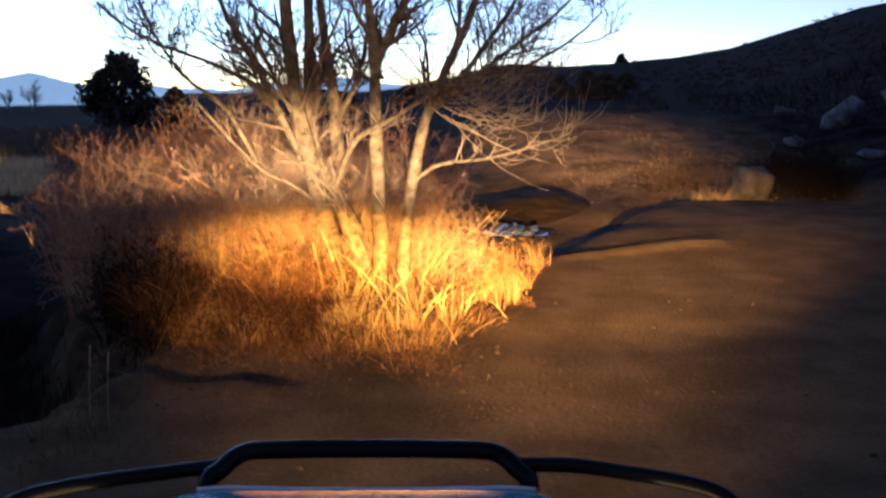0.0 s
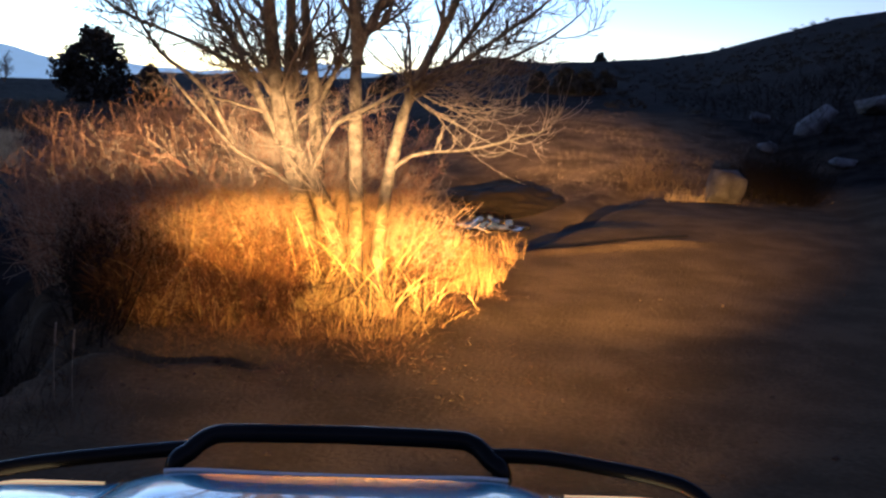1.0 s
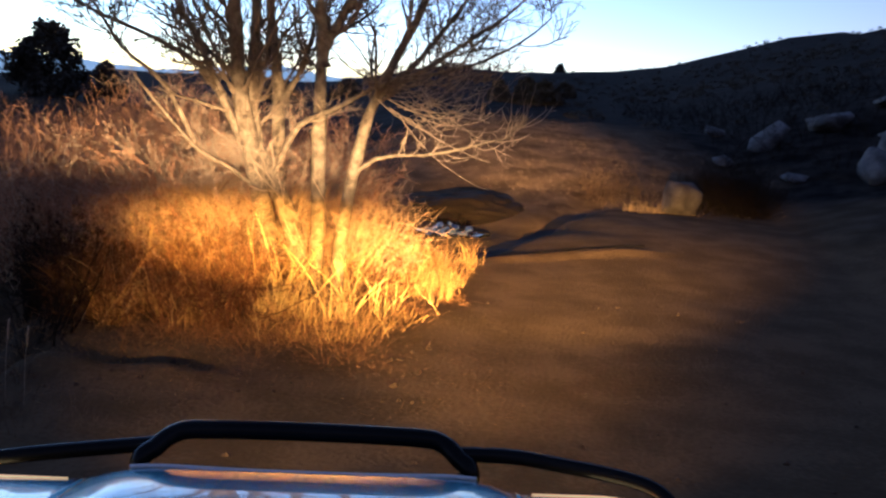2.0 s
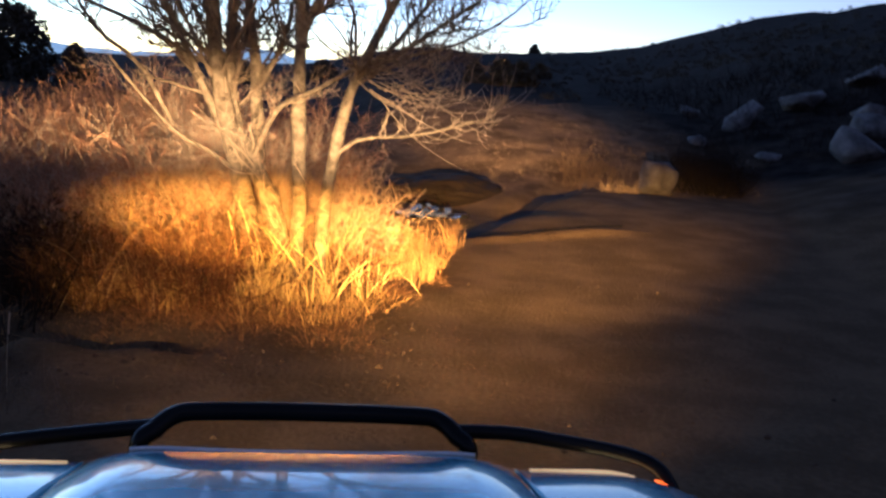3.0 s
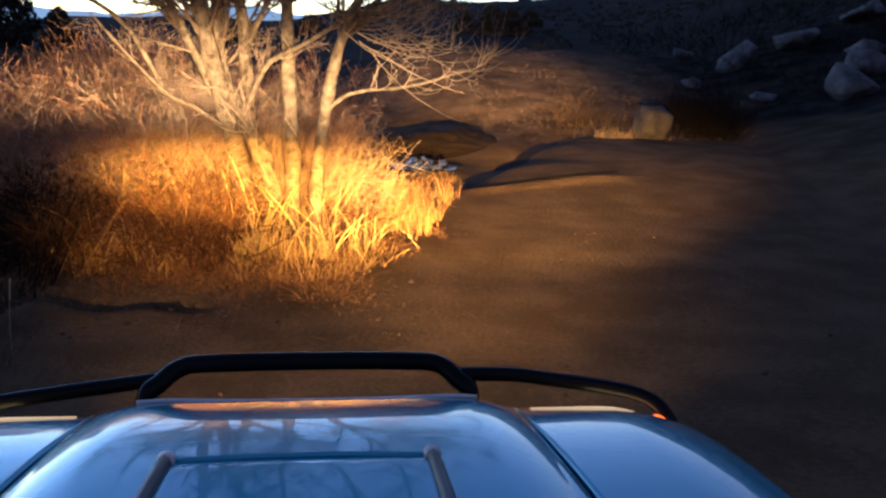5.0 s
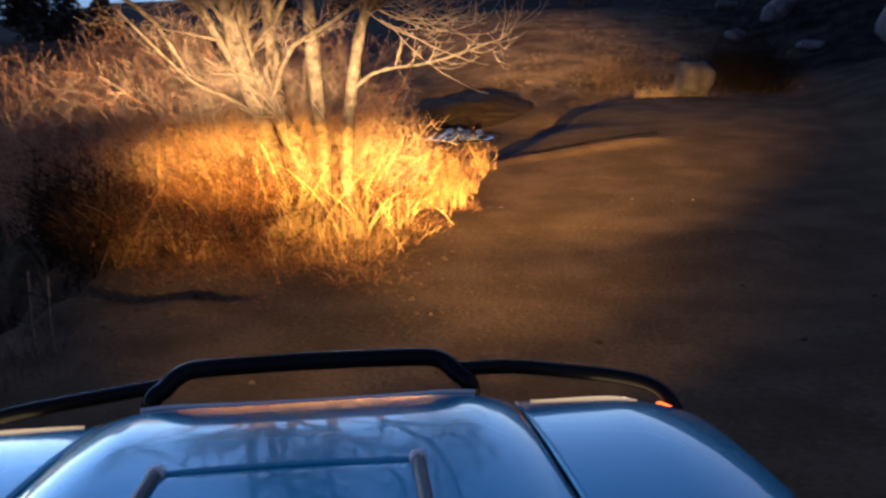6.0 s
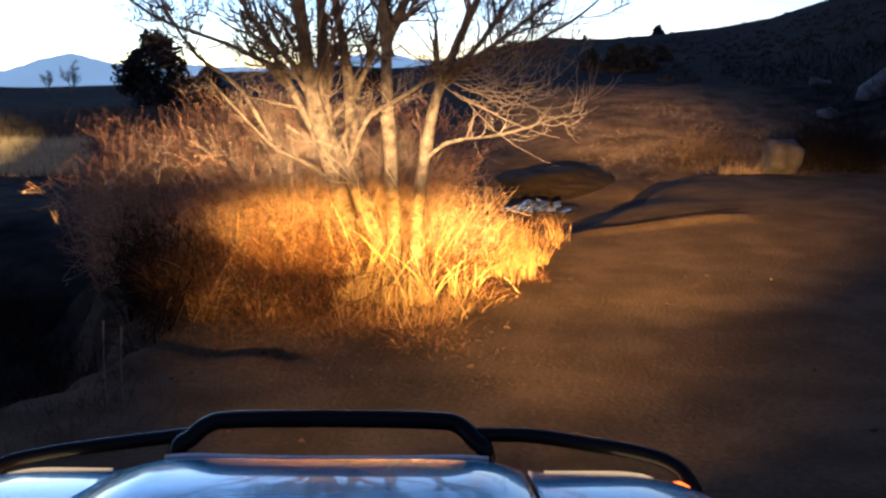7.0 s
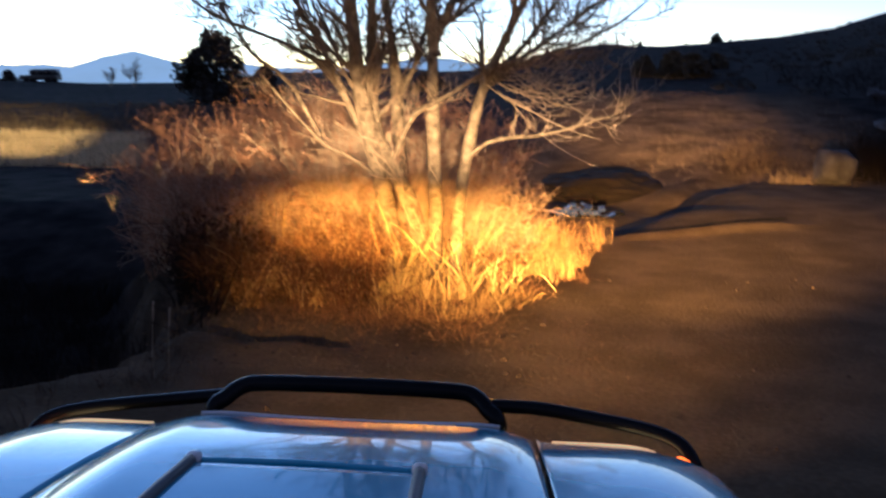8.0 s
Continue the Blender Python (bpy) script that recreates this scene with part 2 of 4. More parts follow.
def grow(start, way, length, k=5, jitter=0.18, lift=0.1):
    """Wandering paths from start points along ways, turning upwards by lift."""
    n = len(start)
    p = np.empty((n, k, 3))
    p[:, 0] = start
    d = unit(way)
    lift = np.broadcast_to(lift, (n,))
    for i in range(1, k):
        d = d + rng.normal(0, jitter, (n, 3))
        d[:, 2] += lift
        d = unit(d)
        p[:, i] = p[:, i - 1] + d * (length / (k - 1))[:, None]
    return p


def sprout(paths, radii, count, s0, s1, length, spread=0.9, k=5, jitter=0.18, lift=0.1, thin=0.6, tip=0.25):
    """Child branches along parent paths."""
    n, kk, _ = paths.shape
    who = rng.integers(0, n, count)
    s = rng.uniform(s0, s1, count) * (kk - 1)
    i = np.minimum(s.astype(int), kk - 2)
    f = (s - i)[:, None]
    start = paths[who, i] * (1 - f) + paths[who, i + 1] * f
    r = (radii[who, i] * (1 - f[:, 0]) + radii[who, i + 1] * f[:, 0]) * thin
    tang = unit(paths[who, i + 1] - paths[who, i])
    side = unit(np.cross(tang, rng.normal(0, 1, (count, 3))))
    way = unit(tang * (1 - spread * 0.5) + side * spread)
    size = rng.uniform(*length, count) * (1 - 0.4 * s / (kk - 1))
    p = grow(start, way, size, k, jitter, lift)
    rad = r[:, None] * np.linspace(1, tip, k)[None]
    return p, rad


def smooth_path(points, k):
    """A smooth path of k points through the given ones."""
    pts = np.array(points, float)
    t = np.linspace(0, len(pts) - 1, k)
    out = []
    for a in t:
        i = min(int(a), len(pts) - 2)
        f = a - i
        p0, p1, p2, p3 = pts[max(i - 1, 0)], pts[i], pts[i + 1], pts[min(i + 2, len(pts) - 1)]
        out.append(0.5 * (2 * p1 + (p2 - p0) * f + (2 * p0 - 5 * p1 + 4 * p2 - p3) * f ** 2 + (3 * p1 - p0 - 3 * p2 + p3) * f ** 3))
    return np.array(out)


def rod(points, r, sides=12, k=40, close=True):
    """A bent round bar as a bmesh."""
    p = smooth_path(points, k)
    v, q = tubes(p[None], np.broadcast_to(r, (1, k)), sides)
    bm = bmesh.new()
    vs = [bm.verts.new(c) for c in v]
    for f in q:
        bm.faces.new([vs[i] for i in f])
    if close:
        bm.faces.new(vs[:sides])
        bm.faces.new(vs[-sides:][::-1])
    bmesh.ops.recalc_face_normals(bm, faces=bm.faces)
    return bm


def box(x0, y0, z0, x1, y1, z1, bevel=0.0, segments=2):
    bm = bmesh.new()
    bmesh.ops.create_cube(bm, size=1, matrix=Matrix.Translation(((x0 + x1) / 2, (y0 + y1) / 2, (z0 + z1) / 2)) @ Matrix.Diagonal((x1 - x0, y1 - y0, z1 - z0, 1)))
    if bevel:
        bmesh.ops.bevel(bm, geom=list(bm.edges), offset=bevel, segments=segments, affect="EDGES", profile=0.5)
    return bm


def step(a, b, x):
    t = np.clip((x - a) / (b - a), 0, 1)
    return t * t * (3 - 2 * t)


# ---- ground ----


def height(x, y):
    """Lie of the land, without its fine relief."""
    x, y = np.asarray(x, float), np.asarray(y, float)
    z = -0.2 * step(2.5, 6, y) + 0.28 * step(9, 14, y) * step(1.2, 3.6, x)
    right = step(-0.12, 0.10, x / np.maximum(y, 1.0))
    up = 0.19 * np.clip(y - 16.5, 0, 8) + 0.060 * np.clip(y - 24.5, 0, 126) + 0.004 * np.clip(y - 150, 0, 4000)
    flat = 0.030 * np.clip(y - 27, 0, 73) + 3.2 * step(-0.37, -0.29, x / np.maximum(y, 1.0)) * step(105, 170, y)
    z = z + right * up * step(15, 19, y) + (1 - right) * flat
    z = z + 0.30 * np.minimum(np.clip(x - (4 + 0.24 * np.clip(y, -20, 200)), 0, None), 30 + 0.02 * np.clip(x, 0, 500)) * step(-25, 5, y)
    # washed-out pit beside the track, and the narrow crevice that runs out of it
    lip = -2.72 - 0.6 * np.clip(5.3 - y, 0, 2.2) + 0.45 * np.clip(y - 5.3, 0, 0.9) - 0.6 * np.clip(y - 6.3, 0, 3) + 0.10 * np.sin(5.1 * y) + 0.06 * np.sin(13 * y + 1) + 0.05 * np.sin(6 * x + 2)
    z = z - 0.95 * step(0.1, -0.85, x - lip) * step(2.4, 3.6, y) * step(14, 9, y) * step(-26, -16, x)
    mid = 6.40 + 0.07 * np.sin(4.1 * x) + 0.03 * np.sin(11 * x + 1) - 0.55 * np.clip(x + 1.55, 0, 1)
    deep = 0.60 * np.clip(0.55 + 0.6 * np.sin(5.3 * x + 0.7) * np.sin(2.3 * x + 0.4), 0.15, 1) * step(-0.7, -1.5, x) * step(-3.4, -2.6, x)
    z = z - deep * np.exp(-((y - mid) / 0.21) ** 2) + 0.17 * deep * np.exp(-((y - mid + 0.42) / 0.20) ** 2)
    # low swell on the far ridge
    z = z + 0.9 * np.exp(-((x / np.maximum(y, 1.0) - 0.27) / 0.045) ** 2) * step(95, 145, y)
    # creek hollow behind the grass
    line = 14.5 - 0.10 * np.clip(x - 1.0, 0, 6) ** 2
    z = z - 0.14 * np.exp(-((y - line) / 0.9) ** 2) * step(4.6, 3.0, x) * step(-4, -1, x)
    # ditch that runs from the creek towards the boulder
    cut = 1.25 + 0.62 * (y - 11.75)
    z = z - 0.15 * np.exp(-((x - cut) / 0.42) ** 2) * step(10.8, 12.0, y) * step(18.5, 16.5, y)
    # low ridge of earth across the track
    z = z + 0.06 * np.exp(-((y - 11.25 - 0.2 * (x - 1.5)) / 0.14) ** 2) * step(1.2, 1.8, x) * step(4.6, 3.6, x)
    # raised earth under the tree
    z = z + 0.14 * np.exp(-((x + 0.7) / 1.5) ** 2 - ((y - 7.9) / 0.9) ** 2)
    return z


def ground_lines(lo, hi, pitch, far_lo, far_hi, ratio=1.16):
    inner = list(np.arange(lo, hi + 1e-6, pitch))
    d, a = pitch, hi
    while a < far_hi:
        d *= ratio
        a += d
        inner.append(min(a, far_hi))
    d, a, outer = pitch, lo, []
    while a > far_lo:
        d *= ratio
        a -= d
        outer.append(max(a, far_lo))
    return np.array(outer[::-1] + inner)


def relief(x, y):
    d = math.hypot(x, y - 5)
    soft = 0.03 * noise.noise((x * 0.7, y * 0.7, 0)) + 0.005 * noise.noise((x * 2.6, y * 2.6, 3))
    if d < 16:
        soft += 0.004 * noise.noise((x * 7, y * 7, 5))
    if d > 25:
        soft += min(d - 25, 90) * 0.012 * noise.noise((x * 0.06, y * 0.06, 9)) + min(d - 25, 60) * 0.004 * noise.noise((x * 0.3, y * 0.3, 2))
    if 0.2 < x < 12 and y < 15:
        soft *= 0.5
    calm = 0.25 if abs(x - CX) < 1.3 and -3 < y < 3 else 1.0
    return soft * calm


xs, ys = ground_lines(-7, 10, 0.11, -4600, 4600), ground_lines(1.5, 18, 0.11, -4600, 4600)
gx, gy = np.meshgrid(xs, ys)
gz = height(gx, gy)
gz += np.array([relief(a, b) for a, b in zip(gx.ravel(), gy.ravel())]).reshape(gz.shape)
gi = np.arange(gx.size).reshape(gx.shape)
gq = np.stack([gi[:-1, :-1], gi[:-1, 1:], gi[1:, 1:], gi[1:, :-1]], axis=-1).reshape(-1, 4)
ground = new("ground", mesh_np("ground", np.stack([gx, gy, gz], axis=-1), gq, DIRT))
tagged(ground, "dry brown dirt ground with a gully and a creek hollow", "ground", kind="structure")


def floor_at(x, y):
    return height(x, y)


# ---- far mountains ----


def mountain_range(y, x0, x1, base, peaks, rough, seed, name, label):
    n, rows = 260, 7
    x = np.linspace(x0, x1, n)
    crest = np.full(n, base)
    for px, h, w in peaks:
        crest = np.maximum(crest, base + h * np.exp(-np.abs((x - px) / w) ** 1.4))
    crest = crest + np.array([rough * noise.fractal((a * 0.006, seed, 0), 1.0, 2.0, 5) for a in x])
    v, t = [], np.linspace(0, 1, rows)
    for j in t:
        fold = np.array([noise.noise((a * 0.01, j * 3, seed)) for a in x])
        v.append(np.stack([x, y - (1 - j) * 420 + 60 * fold * (1 - j), -20 + (crest + 20) * j ** 0.8], axis=-1))
    v.append(np.stack([x, np.full(n, y + 300.0), np.full(n, -20.0)], axis=-1))
    i = np.arange(n * (rows + 1)).reshape(rows + 1, n)
    q = np.stack([i[:-1, :-1], i[:-1, 1:], i[1:, 1:], i[1:, :-1]], axis=-1).reshape(-1, 4)
    ob = new(name, mesh_np(name, np.concatenate(v), q, HAZEHILL))
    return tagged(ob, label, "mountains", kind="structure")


mountain_range(4000, -4400, 1800, 78, ((-1950, 92, 260), (-1550, 40, 420), (-2500, 25, 500), (-480, 70, 330), (150, 60, 500)), 16, 4.0, "backdrop", "mountain range on the horizon, haze in its colour and glow")

# ---- the tree ----


def limb(points, r0, r1, k=14):
    p = smooth_path(points, k)[None]
    p = p + np.cumsum(rng.normal(0, 0.004, p.shape), axis=1)
    return p, np.linspace(r0, r1, k)[None] * (1 + 0.05 * rng.normal(0, 1, (1, k)))


tree = thing("tree", -0.85, 7.85, float(floor_at(-0.85, 7.85)), "leafless grey-barked tree with several stems in dry grass", "tree")
BASE = tree.location.copy()
stems = []


def stem(name, points, r0, r1, k=16, sides=9):
    p, r = limb(points, r0, r1, k)
    r[0, 0] *= 1.35
    stems.append((p, r))
    v, q = tubes(p - np.array(BASE), r, sides)
    part(name, mesh_np(name, v, q, BARK), BARK, tree)
    return p, r


stem("stem", ((-0.93, 7.72, -0.15), (-1.02, 7.75, 0.41), (-1.18, 7.80, 1.19), (-1.29, 7.82, 1.66), (-1.36, 7.85, 2.14), (-1.42, 7.9, 2.9), (-1.45, 7.9, 4.0), (-1.6, 8.0, 5.6)), 0.115, 0.035, 22)
stem("stem", ((-0.66, 7.70, -0.15), (-0.80, 7.72, 0.58), (-0.99, 7.78, 0.99), (-1.19, 7.86, 1.35), (-1.26, 7.93, 1.8), (-1.25, 7.98, 2.3), (-1.22, 8.0, 3.4), (-1.0, 8.1, 5.2)), 0.105, 0.03, 22)
stem("stem", ((-0.98, 8.45, -0.1), (-1.02, 8.42, 0.8), (-1.07, 8.40, 1.4), (-1.10, 8.40, 1.95), (-1.19, 8.40, 2.75), (-1.28, 8.5, 4.0), (-1.1, 8.6, 5.2)), 0.085, 0.025, 20)
stem("stem", ((-0.60, 7.62, -0.15), (-0.58, 7.62, 0.65), (-0.59, 7.60, 1.17), (-0.59, 7.60, 1.69), (-0.59, 7.62, 2.18), (-0.46, 7.66, 2.5), (-0.25, 7.75, 3.0), (0.05, 7.9, 4.3), (0.1, 8.0, 5.4)), 0.078, 0.024, 22)
stem("stem", ((-0.40, 7.52, -0.15), (-0.34, 7.50, 0.72), (-0.27, 7.50, 1.2), (-0.20, 7.50, 1.60), (-0.10, 7.50, 1.90), (0.06, 7.50, 2.25), (0.28, 7.55, 2.75), (0.5, 7.6, 3.6), (0.62, 7.7, 4.6)), 0.066, 0.02, 22)
stem("stem", ((-0.59, 7.62, 2.1), (-0.61, 7.6, 2.5), (-0.66, 7.55, 3.2), (-0.6, 7.5, 4.8)), 0.058, 0.02)
limbs = []


def bough(points, r0, r1, k=12):
    p, r = limb(points, r0, r1, k)
    limbs.append((p, r))
    v, q = tubes(p - np.array(BASE), r, 7)
    part("limb", mesh_np("limb", v, q, BARK), BARK, tree)


bough(((-1.12, 7.75, 0.95), (-1.40, 7.70, 1.16), (-1.70, 7.66, 1.33), (-2.08, 7.62, 1.76), (-2.2, 7.6, 1.92)), 0.024, 0.009)
bough(((-1.20, 7.82, 1.22), (-1.38, 7.80, 1.55), (-1.61, 7.80, 2.02), (-1.75, 7.80, 2.35), (-1.95, 7.8, 2.65), (-2.2, 7.8, 3.4)), 0.044, 0.018)
bough(((-1.48, 7.80, 1.78), (-1.66, 7.78, 2.0), (-1.81, 7.75, 2.12), (-2.20, 7.72, 2.31), (-2.73, 7.70, 2.51), (-3.1, 7.7, 2.8)), 0.034, 0.010)
bough(((-1.70, 7.66, 1.36), (-1.95, 7.6, 1.85), (-2.27, 7.55, 2.11), (-2.42, 7.52, 2.32), (-2.56, 7.5, 2.55), (-2.7, 7.5, 2.95)), 0.022, 0.010)
bough(((-0.28, 7.50, 1.18), (-0.05, 7.45, 1.35), (0.42, 7.40, 1.40), (0.89, 7.40, 1.54), (1.08, 7.40, 1.60), (1.22, 7.40, 1.76)), 0.021, 0.005)
bough(((-1.02, 7.76, 1.1), (-0.86, 7.6, 1.42), (-0.74, 7.5, 1.60), (-0.45, 7.42, 1.75), (-0.20, 7.40, 1.9), (0.1, 7.4, 2.05)), 0.026, 0.016)
bough(((-0.10, 7.50, 1.88), (0.15, 7.45, 2.05), (0.42, 7.40, 2.22), (0.72, 7.40, 2.44), (0.98, 7.4, 2.64), (1.2, 7.4, 2.85)), 0.030, 0.009)
bough(((-0.05, 7.50, 1.95), (0.22, 7.55, 2.2), (0.48, 7.6, 2.55), (0.72, 7.6, 2.95), (0.95, 7.6, 3.6)), 0.030, 0.010)
bough(((0.05, 7.46, 2.0), (0.40, 7.38, 2.12), (0.80, 7.34, 2.26), (1.12, 7.30, 2.46), (1.34, 7.30, 2.66)), 0.020, 0.006)
bough(((-0.55, 7.65, 2.35), (-0.78, 7.5, 2.7), (-0.9, 7.4, 3.2)), 0.026, 0.010)
bough(((-1.06, 8.4, 1.7), (-0.85, 8.35, 2.1), (-0.72, 8.3, 2.6), (-0.7, 8.3, 3.4)), 0.032, 0.012)
# the drooping spray of fine branches towards the road
n = 26
spray = np.stack([rng.uniform(-0.15, 0.25, n), rng.uniform(7.3, 7.75, n), rng.uniform(1.75, 2.1, n)], axis=-1)
way = np.stack([np.ones(n), rng.uniform(-0.5, 0.4, n), rng.uniform(-1.3, -0.1, n)], axis=-1)
sp = grow(spray, way, rng.uniform(0.45, 1.2, n), 13, 0.05, rng.uniform(0.05, 0.13, n))
sr = np.linspace(1, 0.35, 13)[None] * rng.uniform(0.003, 0.0062, n)[:, None]
low, lowr = limbs[4]
twigs = [tubes(sp, sr, 4)]
for src, rad, cnt, size in ((sp, sr, 110, (0.12, 0.45)), (low, lowr, 18, (0.25, 0.6))):
    p, r = sprout(src, rad, cnt, 0.25, 1.0, size, 0.75, 8, 0.08, 0.13, 0.6, 0.4)
    twigs.append(tubes(p, np.clip(r, 0.0026, 0.006), 3))
    p2, r2 = sprout(p, r, cnt * 2, 0.2, 1.0, (0.08, 0.26), 0.75, 6, 0.09, 0.14, 0.7, 0.4)
    twigs.append(tubes(p2, np.clip(r2, 0.0022, 0.004), 3))
v, q = joined(twigs)
part("twig_spray", mesh_np("twig_spray", v - np.array(BASE), q, LITTWIG), LITTWIG, tree, "fine drooping twigs, headlight in their colour")


def crown(sources, counts, lengths, s0=0.45, lift=0.10, fine=1.0):
    out = []
    for p, r in sources:
        a, ar = sprout(p, r, counts[0], s0, 1.0, lengths[0], 0.75, 9, 0.13, lift, 0.45, 0.3)
        ar = np.clip(ar, 0.005, 0.015) * fine
        out.append(tubes(a, ar, 5))
        b, br = sprout(a, ar, counts[1], 0.15, 1.0, lengths[1], 0.75, 6, 0.15, lift, 0.6, 0.35)
        br = np.clip(br, 0.0032, 0.008) * fine
        out.append(tubes(b, br, 4))
        c, cr = sprout(b, br, counts[2], 0.15, 1.0, lengths[2], 0.8, 5, 0.16, lift, 0.6, 0.45)
        out.append(tubes(c, np.clip(cr, 0.0026, 0.006) * fine, 3))
    return joined(out)


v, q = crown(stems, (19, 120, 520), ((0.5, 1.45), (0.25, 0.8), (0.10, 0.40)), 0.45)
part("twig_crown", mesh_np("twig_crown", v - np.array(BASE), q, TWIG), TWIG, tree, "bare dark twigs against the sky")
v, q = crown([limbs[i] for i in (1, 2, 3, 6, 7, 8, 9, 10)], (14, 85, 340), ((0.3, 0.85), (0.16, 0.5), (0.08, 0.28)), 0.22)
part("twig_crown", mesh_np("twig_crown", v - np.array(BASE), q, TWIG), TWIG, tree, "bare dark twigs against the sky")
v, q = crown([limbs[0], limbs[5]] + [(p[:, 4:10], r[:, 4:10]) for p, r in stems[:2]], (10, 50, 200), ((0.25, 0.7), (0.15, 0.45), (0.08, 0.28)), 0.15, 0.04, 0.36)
part("twig_crown", mesh_np("twig_crown", v - np.array(BASE), q, LITTWIG), LITTWIG, tree, "side shoots low on the stems, headlight in their colour")

# ---- thicket, grass and weeds ----


def thicket(name, xs_, ys_, n, tall, material, label, r0=0.006, lean=0.5, subs=5, keep=None):
    x, y = rng.uniform(*xs_, n), rng.uniform(*ys_, n)
    if keep is not None:
        ok = keep(x, y)
        x, y = x[ok], y[ok]
    n = len(x)
    start = np.stack([x, y, floor_at(x, y) - 0.03], axis=-1)
    # stems stand in loose clumps
    patch = np.array([noise.noise((a * 0.9, b * 0.9, 1.7)) for a, b in zip(x, y)])
    h = rng.uniform(*tall, n) * (0.85 + 0.45 * patch)
    way = np.stack([rng.normal(0, lean, n), rng.normal(0, lean, n), np.ones(n)], axis=-1)
    way[:, 0] = np.where(x < -0.36 * y + 0.1, np.abs(way[:, 0]) * 0.5, way[:, 0])
    p = grow(start, way, h, 6, 0.10, 0.03)
    r = np.linspace(1, 0.35, 6)[None] * rng.uniform(0.6, 1.3, n)[:, None] * r0
    out = [tubes(p, r, 3)]
    a, ar = sprout(p, r, n * subs, 0.3, 1.0, (0.18, 0.6), 0.85, 4, 0.13, 0.03, 0.7, 0.5)
    out.append(tubes(a, np.maximum(ar, 0.002), 3))
    b, br = sprout(a, ar, n * subs, 0.2, 1.0, (0.08, 0.3), 0.95, 3, 0.14, 0.02, 0.75, 0.6)
    out.append(tubes(b, np.maximum(br, 0.0018), 3))
    v, q = joined(out)
    ob = new(name, mesh_np(name, v, q, material))
    return tagged(ob, label, "brush", kind="stuff")


def patchy(x, y, freq, least):
    return np.array([noise.noise((a * freq, b * freq, 6.1)) for a, b in zip(x, y)]) > least


thicket("brush_thicket", (-6.0, 0.7), (8.4, 12.0), 5600, (1.1, 2.0), BRUSH, "tangled leafless red-brown willow brush", 0.0046, 0.55, 7,
        keep=lambda x, y: (x < -0.75 - 0.05 * (y - 8)) & (x > -3.85 - 0.42 * (y - 8.4)) & patchy(x, y, 2.3, -0.2))
thicket("far_brush_thicket", (-6.6, -0.4), (10.4, 13.4), 3200, (1.5, 2.1), BRUSH, "dense fine leafless brush behind the tree", 0.0042, 0.45, 7,
        keep=lambda x, y: (x > -0.42 * y - 0.5) & patchy(x, y, 1.6, -0.2))
thicket("bent_canes", (-5.6, -0.9), (8.2, 9.8), 420, (0.9, 2.0), CANE, "pale bent canes criss-crossing in the brush", 0.0058, 0.8, 5,
        keep=lambda x, y: x > -3.75 - 0.42 * (y - 8.4))
thicket("bent_canes", (-2.6, -0.2), (8.0, 9.0), 620, (0.8, 1.8), CANE, "pale bent canes behind the tree's foot", 0.0046, 0.7, 6)
thicket("dead_weeds", (-2.7, -1.1), (6.9, 9.3), 1500, (0.35, 0.95), WEED, "dead dark brown weeds beside the gully", 0.0068, 0.45, 5,
        keep=lambda x, y: patchy(x, y, 3.0, 0.05))
thicket("shaded_weeds", (-5.0, -2.45), (6.7, 9.6), 2200, (0.45, 1.05), SHADEBRUSH, "dense dead weeds along the gully, shade in their colour", 0.0075, 0.4, 5,
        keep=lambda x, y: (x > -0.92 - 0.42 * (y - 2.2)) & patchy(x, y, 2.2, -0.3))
thicket("clump_weeds", (-2.2, 0.3), (6.9, 9.6), 380, (0.2, 0.6), WEED, "dead red-brown weeds among the yellow grass", 0.005, 0.6, 5,
        keep=lambda x, y: y > 7.3 + 1.4 * np.clip(x, 0, 2) ** 1.5)
thicket("tree_shoots", (-2.6, -0.25), (8.1, 9.2), 480, (1.0, 2.0), SHOOT, "pale upright shoots round the foot of the tree", 0.0048, 0.5, 5)
thicket("creek_brush", (4.1, 5.9), (16.4, 18.7), 130, (0.35, 0.9), SCRUB, "leafless red-brown brush beside the creek", 0.007, 0.5, keep=lambda x, y: ((x - 5.0) / 0.7) ** 2 + ((y - 17.4) / 1.1) ** 2 < 1)
thicket("slope_brush", (6.5, 8.2), (16.0, 18.2), 480, (0.5, 1.15), SHADEBRUSH, "dark dense brush beside a pale boulder", 0.007, 0.5, keep=lambda x, y: ((x - 7.35) / 0.85) ** 2 + ((y - 17.1) / 1.1) ** 2 < 1)
thicket("rock_brush", (8.4, 14.6), (18.2, 21.6), 420, (0.25, 0.75), SHADEBRUSH, "shade-dark brush growing between the boulders", 0.007, 0.5, keep=lambda x, y: patchy(x, y, 0.9, -0.05))
thicket("slope_brush", (9.0, 17.0), (20, 34), 420, (0.5, 1.2), SHADEBRUSH, "dark scattered brush on the hillside", 0.009, 0.6)


